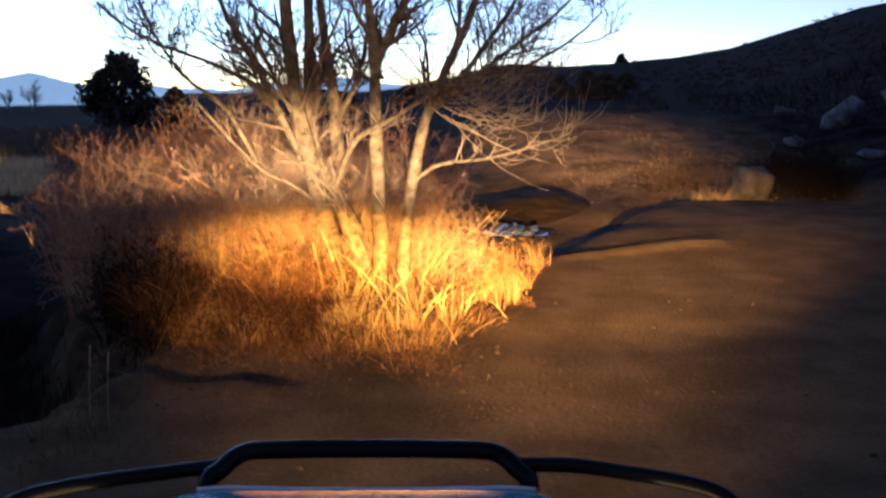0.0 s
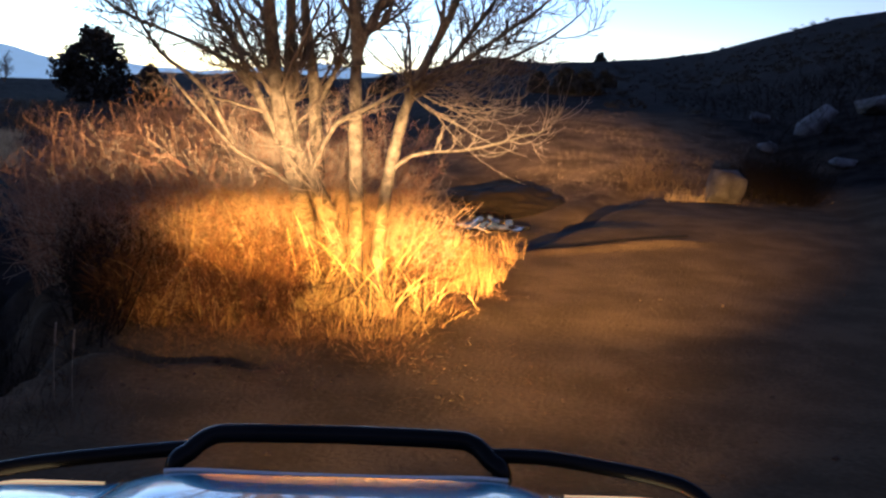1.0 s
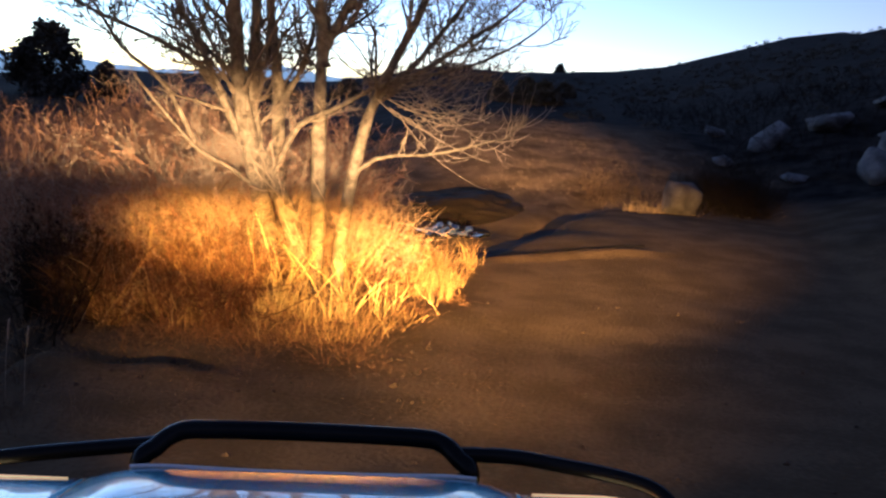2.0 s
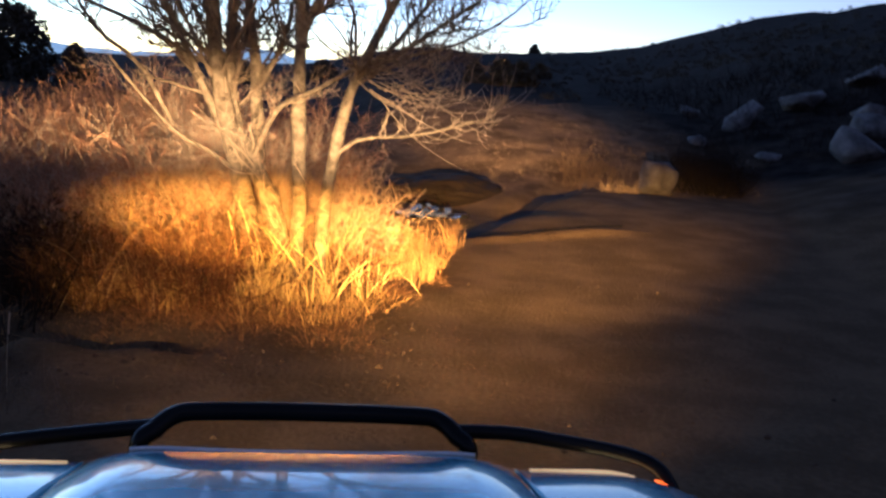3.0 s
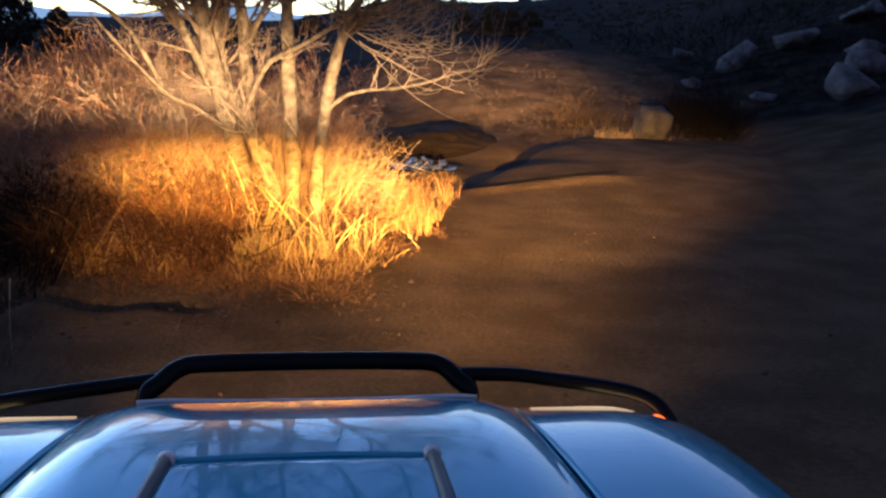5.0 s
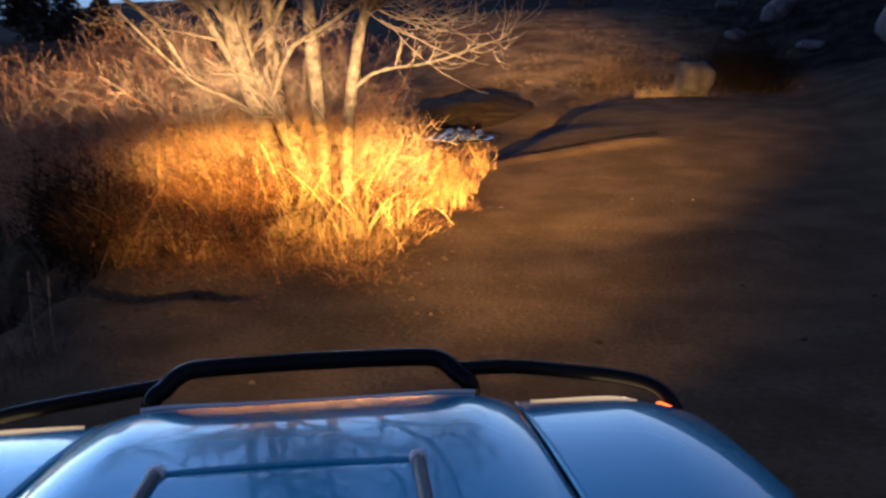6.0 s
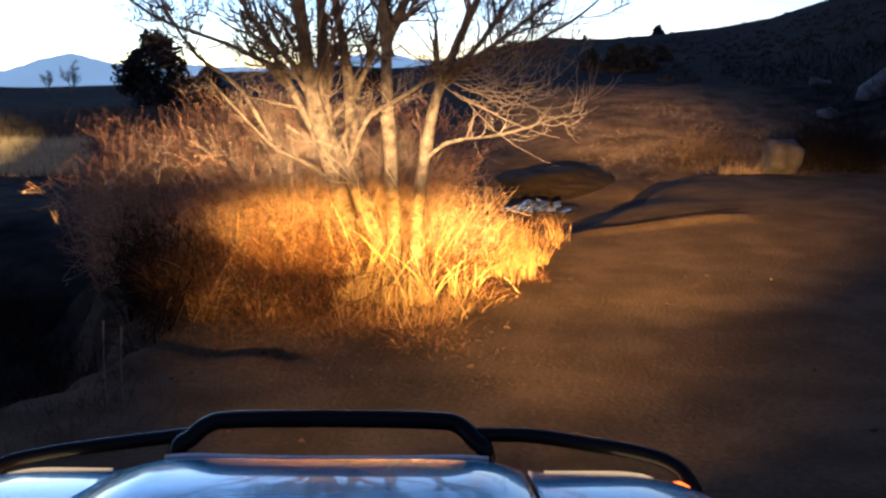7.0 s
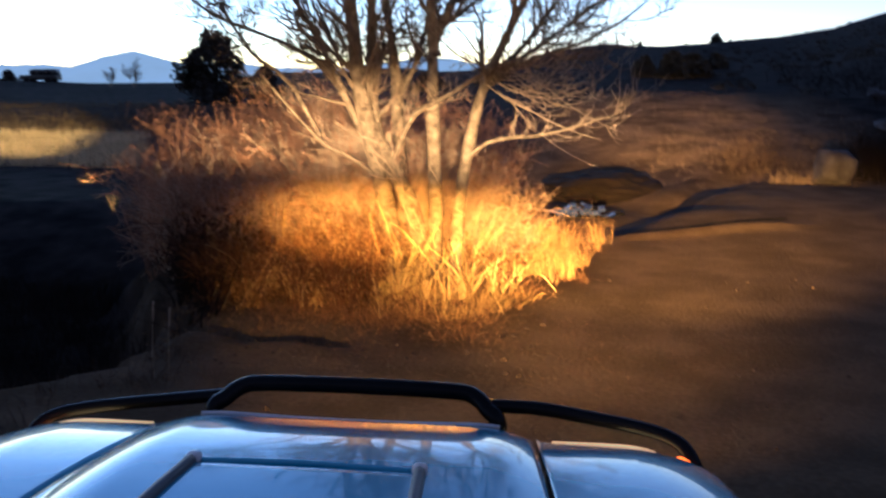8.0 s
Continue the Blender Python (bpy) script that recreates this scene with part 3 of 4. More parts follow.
def tufts(name, x, y, per, tall, material, label, spread=0.5, droop=0.5, width=0.006, radius=0.07, k=6):
    n = len(x) * per
    cx, cy = np.repeat(x, per), np.repeat(y, per)
    a, d = rng.uniform(0, 2 * np.pi, n), np.abs(rng.normal(0, radius, n))
    bx, by = cx + d * np.cos(a), cy + d * np.sin(a)
    h = rng.uniform(*tall, n) * np.repeat(rng.uniform(0.65, 1.15, len(x)), per)
    out = np.stack([np.cos(a), np.sin(a)], axis=-1)
    out[:, 0] = np.where((bx > -2.0) & (by < 12) & (bx + 0.8 * spread * h * out[:, 0] > 1.08 - 0.1 * (8 - by) + rng.normal(0, 0.28, n)), -np.abs(out[:, 0]), out[:, 0])
    s = np.linspace(0, 1, k)
    reach = (rng.uniform(0.05, 1, n) * spread)[:, None] * s ** 1.5 * h[:, None]
    sag = (rng.uniform(0, 1, n) * droop)[:, None] * s ** 3 * h[:, None]
    p = np.empty((n, k, 3))
    p[..., 0] = bx[:, None] + out[:, :1] * reach + rng.normal(0, 0.0022, (n, k)) * s + rng.normal(0, 0.05, (n, 1)) * s ** 2 * h[:, None]
    p[..., 1] = by[:, None] + out[:, 1:] * reach + rng.normal(0, 0.0022, (n, k)) * s
    p[..., 2] = (floor_at(bx, by) - 0.02)[:, None] + h[:, None] * s - sag
    w = (rng.uniform(0.6, 1.4, n) * width)[:, None] * np.array(np.linspace(1, 0.35, k))[None]
    b = rng.uniform(0, np.pi, n)
    v, q = ribbons(p, w, np.stack([np.cos(b), np.sin(b), np.zeros(n)], axis=-1))
    ob = new(name, mesh_np(name, v, q, material))
    return tagged(ob, label, "grass", kind="stuff")


def clump_area(x, y):
    front = np.where(x < 0.15, 7.24 + 0.12 * np.sin(3 * x), 7.24 + 1.55 * np.clip(x, 0, 2) ** 1.7)
    ragged = np.array([noise.noise((a * 1.8, b * 1.8, 4.4)) for a, b in zip(x, y)])
    return (y > front + 0.35 * ragged) & (x < 0.80 + 0.25 * ragged) & (ragged > -0.32) & ((x < 0.35) | (rng.uniform(0, 1, len(x)) < 0.5))


def scatter(n, xr, yr, inside):
    x, y = rng.uniform(*xr, n), rng.uniform(*yr, n)
    ok = inside(x, y)
    return x[ok], y[ok]


def thinned(x, y):
    """Fewer tufts right in front of the stems."""
    ok = (x < -1.2) | (x > -0.2) | (y > 8.0) | (rng.uniform(0, 1, len(x)) < 0.4)
    return x[ok], y[ok]


x, y = thinned(*scatter(900, (-2.6, 1.4), (6.9, 11.5), clump_area))
near = y < 7.75 + 1.2 * np.clip(x, 0, 2)
gone = near & (x > 0.1) & (rng.uniform(0, 1, len(x)) < 0.35)
x, y, near = x[~gone], y[~gone], near[~gone]
low = (x > 0.15) & ~near
high = ~near & ~low
tufts("dry_grass", x[near], y[near], 13, (0.14, 0.44), STRAW, "dry yellow grass in front of the tree", 0.95, 0.6, 0.009, 0.085)
tufts("tall_dry_grass", x[high], y[high], 22, (0.4, 0.92), STRAW, "tall dry yellow grass round the tree", 0.75, 0.6, 0.009, 0.085)
tufts("short_dry_grass", x[low], y[low], 22, (0.16, 0.5), STRAW, "short dry yellow grass towards the creek", 0.8, 0.7, 0.008, 0.085)
x, y = scatter(300, (-4.1, -1.5), (7.0, 9.2), lambda a, b: patchy(a, b, 2.6, 0.12) & (a > -0.92 - 0.42 * (b - 2.2)))
tufts("thin_grass", x, y, 22, (0.3, 0.85), STRAW, "thin dry grass among dead weeds", 0.9, 0.7, 0.008)
x, y = scatter(70, (-2.4, 0.2), (7.25, 7.9), lambda a, b: (b > 7.25 + np.clip(a, 0, 1)) & ((a < -1.1) | (rng.uniform(0, 1, len(a)) < 0.55)))
tufts("tall_grass_blades", x, y, 7, (0.45, 0.95), BLADE, "long arching dry grass blades in front of the tree", 1.25, 1.0, 0.013, 0.05, 12)
x, y = scatter(15, (-1.0, -0.2), (7.25, 7.5), lambda a, b: b > 0)
tufts("tall_grass_blades", x, y, 8, (0.4, 0.74), BLADE, "long pale blades fanning out before the stems", 0.95, 0.5, 0.017, 0.04, 12)
x, y = scatter(190, (0.1, 1.3), (8.4, 11.0), lambda a, b: (b > 8.1 + 1.25 * a) & (a < 0.75 + 0.25 * (b - 8.4) - 0.35 * rng.uniform(0, 1, len(a)) ** 2) & patchy(a, b, 2.4, -0.35))
tufts("creek_grass", x, y, 18, (0.16, 0.55), STRAW, "ragged dry yellow grass beside the creek", 0.75, 0.6, 0.008, 0.09)
x, y = scatter(60, (0.1, 0.9), (8.2, 10.5), lambda a, b: (b > 7.9 + 1.6 * a) & clump_area(a, b) & (a < 0.85 - 0.5 * rng.uniform(0, 1, len(a)) ** 2))
tufts("pale_grass_blades", x, y, 5, (0.25, 0.55), BLADE, "pale blades among the short grass", 0.6, 0.25, 0.012, 0.08, 8)
x, y = scatter(210, (-2.3, 0.75), (6.6, 7.5), lambda a, b: b > 6.98 + 0.22 * np.sin(2.9 * a) + np.clip(a, 0, 2) * 1.0)
tufts("low_grass", x, y, 14, (0.08, 0.30), STRAW, "low dry yellow grass along the edge of the clump", 1.3, 0.8, 0.008, 0.09, 5)
x, y = scatter(600, (-3.2, 0.95), (6.1, 9.0), lambda a, b: (b > 6.62 + 0.26 * np.sin(2.3 * a) + 0.15 * np.sin(7 * a) + np.clip(a, 0, 2) ** 1.5 * 1.8) & patchy(a, b, 2.4, -0.2))
tufts("short_grass", x, y, 16, (0.03, 0.17), LITTER, "short brown matted grass at the edge of the clump", 2.6, 0.9, 0.006, 0.10, 4)
x, y = scatter(330, (-2.5, -0.3), (6.3, 7.2), lambda a, b: (b > 6.50 + 0.14 * np.sin(3.1 * a) + 0.5 * np.clip(a + 1.3, 0, 1)) & patchy(a, b, 2.0, -0.3))
tufts("matted_weeds", x, y, 14, (0.03, 0.16), LITTER, "low matted brown weeds behind the crevice", 2.3, 0.9, 0.006, 0.10, 4)
x, y = scatter(120, (-3.9, -2.1), (3.3, 5.7), lambda a, b: a > -3.1 + 0.35 * (5.3 - b) * -1)
tufts("lip_grass", x, y, 11, (0.06, 0.30), DARKSCRUB, "thin grey-brown grass along the gully's edge", 1.0, 0.7, 0.004, 0.10, 5)
x, y = scatter(800, (-2.5, 1.0), (4.9, 7.1), lambda a, b: (rng.uniform(0, 1, len(a)) < (b - 4.7) / 2.0) & patchy(a, b, 1.5, -0.15))
tufts("straw_litter", x, y, 7, (0.015, 0.07), LITTER, "scattered brown straw lying on the dirt", 3.4, 0.95, 0.004, 0.14, 4)
x, y = scatter(26, (-2.5, -1.6), (4.5, 5.35), lambda a, b: a > -2.6 + 0.5 * (5.3 - b))
tufts("gully_grass", x, y, 11, (0.05, 0.26), SCRUB, "sparse dry grass on the gully's lip", 1.1, 0.8, 0.004, 0.08, 5)
# near-black grass covers the pit floor to paint its shade
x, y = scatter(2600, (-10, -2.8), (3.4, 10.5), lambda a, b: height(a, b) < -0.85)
tufts("gully_weeds", x, y, 12, (0.15, 0.5), SHADEBRUSH, "dead grass in the gully, the pit's shade in its colour", 0.7, 0.5, 0.008, 0.12, 4)
# blades added to catch the headlights and brighten the bare slope
x, y = scatter(5200, (-0.6, 8.5), (16.0, 27), lambda a, b: np.array([noise.noise((p * 0.5, q * 0.35, 8)) + 0.5 * noise.noise((p * 1.7, q * 1.2, 2)) for p, q in zip(a, b)]) + 0.5 * rng.normal(0, 1, len(a)) > 0.0)
tufts("slope_grass", x, y, 8, (0.02, 0.085), TANGRASS, "short tan blades added to brighten the slope", 1.6, 0.6, 0.010, 0.22, 3)
x, y = scatter(16, (4.9, 5.55), (15.9, 16.5), lambda a, b: b > 0)
tufts("boulder_grass", x, y, 12, (0.12, 0.40), TANGRASS, "pale dry grass beside the boulder", 0.6, 0.5, 0.012, 0.07, 4)
x, y = scatter(3000, (-26, -8), (19.5, 31), lambda a, b: a < -0.46 * b - 0.2)
tufts("reed_grass", x, y, 12, (0.15, 0.4), LITSTRAW, "dry grass beyond the brush, headlight in its colour", 0.4, 0.3, 0.014, 0.2, 4)
x, y = scatter(2600, (-40, -6), (31, 50), lambda a, b: b > 0)
tufts("meadow_grass", x, y, 9, (0.25, 0.6), DIMMEADOW, "dry meadow grass far beyond the brush, unlit tone", 0.5, 0.4, 0.02, 0.25, 3)


def clods(name, n, xr, yr, size, material, label):
    """Small angular stones and clods lying on the dirt, sunk a little."""
    x, y = rng.uniform(*xr, n), rng.uniform(*yr, n)
    r = size[0] + (size[1] - size[0]) * rng.uniform(0, 1, n) ** 3
    base = np.array(((1, 0, 0), (0, 1, 0), (-1, 0, 0), (0, -1, 0), (0, 0, 0.7), (0, 0, -0.5)), float)
    v = base[None] * rng.uniform(0.65, 1.25, (n, 6, 1)) + rng.normal(0, 0.12, (n, 6, 3))
    a = rng.uniform(0, 6.28, n)
    c, s_ = np.cos(a)[:, None], np.sin(a)[:, None]
    v = np.stack([v[..., 0] * c - v[..., 1] * s_, v[..., 0] * s_ + v[..., 1] * c, v[..., 2]], axis=-1) * r[:, None, None]
    z = np.array([float(floor_at(p, q)) + relief(p, q) for p, q in zip(x, y)])
    v += np.stack([x, y, z + r * 0.15], axis=-1)[:, None]
    tri = np.array(((0, 1, 4), (1, 2, 4), (2, 3, 4), (3, 0, 4), (1, 0, 5), (2, 1, 5), (3, 2, 5), (0, 3, 5)))
    f = (tri[None] + 6 * np.arange(n)[:, None, None]).reshape(-1, 3)
    ob = new(name, mesh_np(name, v, f, material, False))
    return tagged(ob, label, "stones", kind="stuff")


clods("clods", 300, (-4.0, 7.0), (3.0, 9.0), (0.006, 0.035), STONE, "small stones and dirt clods on the track")
clods("clods", 150, (-2.8, 0.6), (5.4, 6.9), (0.010, 0.04), STONE, "dirt clods along the gully's lip")
# two tall seed stalks on the gully's lip
for sx, sy, top in ((-2.23, 5.02, 0.54), (-2.135, 5.06, 0.49)):
    z0 = float(floor_at(sx, sy))
    st = thing("grass_stalk", sx, sy, z0 - 0.02, "single tall dry seed stalk beside the gully", "plant", "stalks beside the gully")
    part("stalk", rod(((0, 0, 0), (0.005, 0, top * 0.5), (0.02, 0.01, top)), 0.0018, 5, 10), SHOOT, st)
    part("seed_head", rod(((0.015, 0.01, top - 0.10), (0.018, 0.01, top - 0.04), (0.026, 0.01, top + 0.03)), 0.0045, 6, 8), CANE, st)

# ---- creek: water and ice ----


def slab(name, cx, cy, cz, rx, ry, thick, material, label, category, seed, kind=""):
    n = 28
    bm = bmesh.new()
    a = np.linspace(0, 2 * np.pi, n, endpoint=False)
    rr = [1 + 0.28 * noise.noise((math.cos(t) * 1.7, math.sin(t) * 1.7, seed)) + 0.10 * noise.noise((math.cos(t) * 5, math.sin(t) * 5, seed)) for t in a]
    lo = [bm.verts.new((rx * r * math.cos(t), ry * r * math.sin(t), -thick)) for t, r in zip(a, rr)]
    hi = [bm.verts.new((rx * r * 0.97 * math.cos(t), ry * r * 0.97 * math.sin(t), 0.01 * noise.noise((t, seed, 0)))) for t, r in zip(a, rr)]
    bm.faces.new(hi)
    for i in range(n):
        bm.faces.new((lo[i], lo[(i + 1) % n], hi[(i + 1) % n], hi[i]))
    me = bpy.data.meshes.new(name)
    bm.to_mesh(me)
    bm.free()
    me.materials.append(material)
    ob = new(name, me)
    ob.location = (cx, cy, cz)
    return tagged(ob, label, category, kind=kind)


slab("water", 1.25, 13.7, -0.19, 0.6, 0.42, 0.2, WATER, "dark still creek water in a hollow", "water", 2.0, "structure")
for i in range(11):
    ix, iy = 0.80 + 0.065 * i + 0.12 * math.sin(i * 2.3), 12.95 + 1.2 * (i * 0.618 % 1)
    rx, ry, s_, lean = 0.05 + 0.06 * (i * 0.37 % 1), 0.04 + 0.05 * (i * 0.71 % 1), 1.0 + 4 * i, 24 + 26 * (i * 0.53 % 1)
    sheet = slab("ice_sheet", ix, iy, -0.105, rx, ry, 0.04, ICE, "broken pale blue sheet of creek ice", "ice", s_)
    sheet.rotation_euler = (radians(lean), radians(8 * math.sin(s_)), s_)


def shadow_strip(points, w0, w1, name, label):
    """A dark strip that follows the ground, painting the shadow in a ditch."""
    p = smooth_path(points, 46)
    d = np.gradient(p, axis=0)
    side_ = np.stack([-d[:, 1], d[:, 0]], axis=-1)
    side_ /= np.linalg.norm(side_, axis=1, keepdims=True)
    w = np.linspace(w0, w1, 46) * np.array([1 + 0.45 * noise.noise((i * 0.35, w0 * 9, 0)) for i in range(46)])
    rows_ = []
    for f in (-1, -0.5, 0, 0.5, 1):
        q_ = p[:, :2] + side_ * (w * f / 2)[:, None]
        rows_.append(np.column_stack([q_, height(q_[:, 0], q_[:, 1]) + 0.055 * (1 - abs(f)) - 0.02]))
    i = np.arange(46 * 5).reshape(5, 46)
    q4 = np.stack([i[:-1, :-1], i[:-1, 1:], i[1:, 1:], i[1:, :-1]], axis=-1).reshape(-1, 4)
    ob = new(name, mesh_np(name, np.concatenate(rows_), q4, DITCHSHADE))
    return tagged(ob, label, "mud", kind="structure")


# strips painted dark where the ditch and a low ridge hold shadow
shadow_strip(((0.75, 11.6), (1.25, 11.95), (1.9, 12.75), (2.57, 13.9), (3.35, 15.1), (4.1, 16.3)), 1.0, 0.40, "mud", "dark strip for the ditch's shadow along the creek bed")
shadow_strip(((1.4, 11.5), (2.2, 11.65), (3.1, 11.85), (4.0, 12.1)), 0.24, 0.08, "mud", "dark strip for shadow along a rut across the track")


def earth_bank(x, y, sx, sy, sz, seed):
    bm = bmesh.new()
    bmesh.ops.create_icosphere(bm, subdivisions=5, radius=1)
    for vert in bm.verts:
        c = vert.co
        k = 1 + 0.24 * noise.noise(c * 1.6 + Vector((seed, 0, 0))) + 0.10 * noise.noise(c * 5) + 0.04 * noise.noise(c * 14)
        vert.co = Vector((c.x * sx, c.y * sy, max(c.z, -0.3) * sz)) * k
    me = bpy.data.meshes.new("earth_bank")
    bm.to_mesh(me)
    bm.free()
    me.materials.append(SHADEBANK)
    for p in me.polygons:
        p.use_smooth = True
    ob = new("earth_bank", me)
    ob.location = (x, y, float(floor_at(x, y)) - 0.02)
    return tagged(ob, "earth bank beside the creek, clump's shadow in its colour", "bank", kind="structure")


# bank colour darkened for the shadow of the grass clump
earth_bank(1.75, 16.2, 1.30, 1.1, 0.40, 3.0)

# ---- rocks ----


def boulder(x, y, sx, sy, sz, seed, label, points=26, sink=0.2, turn=0.0, lean=0.06, material=None):
    """An angular block: the hull of strewn points with worn edges and a rough skin."""
    own = random.Random(seed)
    bm = bmesh.new()
    for _ in range(points):
        d = Vector((own.gauss(0, 1), own.gauss(0, 1), own.gauss(0, 1))).normalized()
        d = d.lerp(d / max(abs(d.x), abs(d.y), abs(d.z)) * 0.9, 0.7)
        bm.verts.new(d * own.uniform(0.85, 1.05))
    hull = bmesh.ops.convex_hull(bm, input=bm.verts)
    bmesh.ops.delete(bm, geom=list({e for e in hull["geom_interior"] + hull["geom_unused"] if isinstance(e, bmesh.types.BMVert)}), context="VERTS")
    bmesh.ops.dissolve_limit(bm, angle_limit=radians(9), verts=bm.verts, edges=bm.edges)
    bmesh.ops.bevel(bm, geom=list(bm.edges), offset=0.022, segments=2, affect="EDGES")
    bmesh.ops.triangulate(bm, faces=bm.faces)
    bmesh.ops.subdivide_edges(bm, edges=bm.edges, cuts=2, use_grid_fill=True)
    for vert in bm.verts:
        c = vert.co
        k = 1 + 0.05 * noise.noise(c * 2.5 + Vector((seed, 0, 0))) + 0.025 * noise.noise(c * 8)
        vert.co = Vector((c.x * sx, c.y * sy, c.z * sz)) * k
    me = bpy.data.meshes.new("boulder")
    bm.to_mesh(me)
    bm.free()
    me.materials.append(material or ROCK)
    for p in me.polygons:
        p.use_smooth = True
    ob = new("boulder", me)
    ob.location = (x, y, float(floor_at(x, y)) + sz * (1 - 2 * sink) * 0.8)
    ob.rotation_euler = (0.06, lean, turn)
    return tagged(ob, label, "rock", "boulders on the slope")


boulder(6.10, 16.4, 0.46, 0.42, 0.42, 31, "grey-brown rough boulder beside the road", 24, 0.12, 0.15, 0.03, ROADROCK)
boulder(10.40, 22.1, 0.80, 0.5, 0.30, 7, "narrow grey slab of rock leaning on the hillside", 11, 0.10, 0.35, -0.72)
boulder(12.35, 22.3, 0.80, 0.7, 0.30, 12, "pale-topped slab of rock on the hillside", 12, 0.10, 0.1, -0.20)
boulder(10.85, 17.3, 0.56, 0.6, 0.54, 15, "bulky grey boulder at the foot of the hill", 14, 0.22, 0.9, 0.15)
boulder(11.75, 18.4, 0.60, 0.5, 0.44, 16, "squat grey boulder at the foot of the hill", 13, 0.26, 0.3, -0.1)
boulder(9.45, 18.6, 0.46, 0.4, 0.15, 19, "low dark slab of rock at the foot of the hill", 11, 0.26, 0.2, 0.05)
boulder(8.75, 20.9, 0.34, 0.3, 0.22, 23, "small grey boulder at the foot of the hill", 13, 0.30, 1.4)
boulder(12.6, 19.6, 0.75, 0.6, 0.34, 27, "flat dark boulder at the foot of the hill", 12, 0.32, 1.9)
boulder(9.9, 24.6, 0.50, 0.4, 0.24, 41, "weathered slab of rock half buried in the hillside", 11, 0.32, 0.7, 0.2)
boulder(14.6, 23.5, 0.90, 0.8, 0.46, 43, "angular grey boulder high on the hillside", 11, 0.30, 0.4, -0.2)

# ---- far plants ----


def leafy(name, x, y, h, w, n, label, size=0.09, seed=1, conical=0.3, trunk_h=0.3):
    z0 = float(floor_at(x, y))
    t = thing(name, x, y, z0 - 0.05, label, "tree" if name != "bush" else "bush")
    part("trunk", rod(((0, 0, 0), (0.05 * w, 0, h * 0.3), (-0.03 * w, 0.03, h * 0.6)), 0.035 * w + 0.03, 7, 10), BARK, t)
    lo = 0.02 * h
    zf, turn_ = rng.uniform(0.02, 0.95, 60), rng.uniform(0, 6.28, 60)
    reach = w * np.sqrt(rng.uniform(0.05, 1, 60)) * (1 - zf ** (2.6 - 1.6 * conical)) * 0.85
    ctr = np.stack([reach * np.cos(turn_), reach * np.sin(turn_), lo + zf * (h - lo)], axis=-1)
    who = rng.integers(0, 60, n)
    c = ctr[who] + unit(rng.normal(0, 1, (n, 3))) * (rng.uniform(0, 1, (n, 1)) ** 0.5) * w * 0.26
    c[:, 2] = np.clip(c[:, 2], 0.05, None)
    d1, d2 = unit(rng.normal(0, 1, (n, 3))), unit(rng.normal(0, 1, (n, 3)))
    s = size * rng.uniform(0.6, 1.5, (n, 1))
    vts = np.stack([c - d1 * s, c + d2 * s * 0.6, c + d1 * s, c - d2 * s * 0.6], axis=1)
    part("crown", mesh_np("crown", vts, np.arange(n * 4).reshape(n, 4), NEEDLE, False), NEEDLE, t)
    return t


leafy("juniper_tree", -22.0, 58, 4.7, 2.85, 7000, "dark bushy juniper tree in the meadow", 0.17, conical=-0.6)
leafy("bush", -17.7, 56, 2.6, 1.3, 3500, "dark rounded juniper bush in the meadow", 0.14)
leafy("bush", -65.5, 101, 1.6, 1.3, 1200, "dark low bush beside the far road", 0.16)
leafy("small_tree", 31.4, 150, 2.0, 1.3, 1500, "small dark tree on the far ridge", 0.2)
leafy("small_tree", 18.7, 150, 0.8, 0.4, 600, "narrow dark conifer on the far ridge", 0.16, conical=0.8)
for bx, by, bh, bw in ((6.0, 35.5, 1.05, 0.7), (7.0, 36.5, 0.95, 0.75), (5.1, 37, 0.8, 0.55), (9.5, 44, 0.8, 0.7), (-3.0, 75, 1.4, 2.0), (-9.5, 80, 1.6, 2.4)):
    leafy("bush", bx, by, bh, bw, 2200, "dark rounded juniper bush on the far slope", 0.15)


def bare_tree(x, y, h, label):
    z0 = float(floor_at(x, y))
    t = thing("bare_tree", x, y, z0 - 0.05, label, "tree")
    p = grow(np.zeros((3, 3)), np.array([[0.1, 0, 1], [-0.25, 0.1, 1], [0.3, -0.1, 1.0]]), np.array([h, h * 0.85, h * 0.75]), 7, 0.1, 0.05)
    r = np.linspace(0.06, 0.02, 7)[None].repeat(3, 0)
    v, q = tubes(p, r, 5)
    part("trunk", mesh_np("trunk", v, q, BARK), BARK, t)
    a, ar = sprout(p, r, 70, 0.25, 1, (h * 0.2, h * 0.45), 0.7, 5, 0.15, 0.1)
    b, br = sprout(a, ar, 320, 0.2, 1, (h * 0.08, h * 0.22), 0.8, 4, 0.2, 0.1)
    v, q = joined([tubes(a, np.maximum(ar, 0.015), 3), tubes(b, np.maximum(br, 0.011), 3)])
    part("twig_crown", mesh_np("twig_crown", v, q, TWIG), TWIG, t)


bare_tree(-43.6, 90, 2.9, "small leafless tree at the far meadow's edge")
bare_tree(-47.4, 92, 1.9, "small leafless shrub at the far meadow's edge")


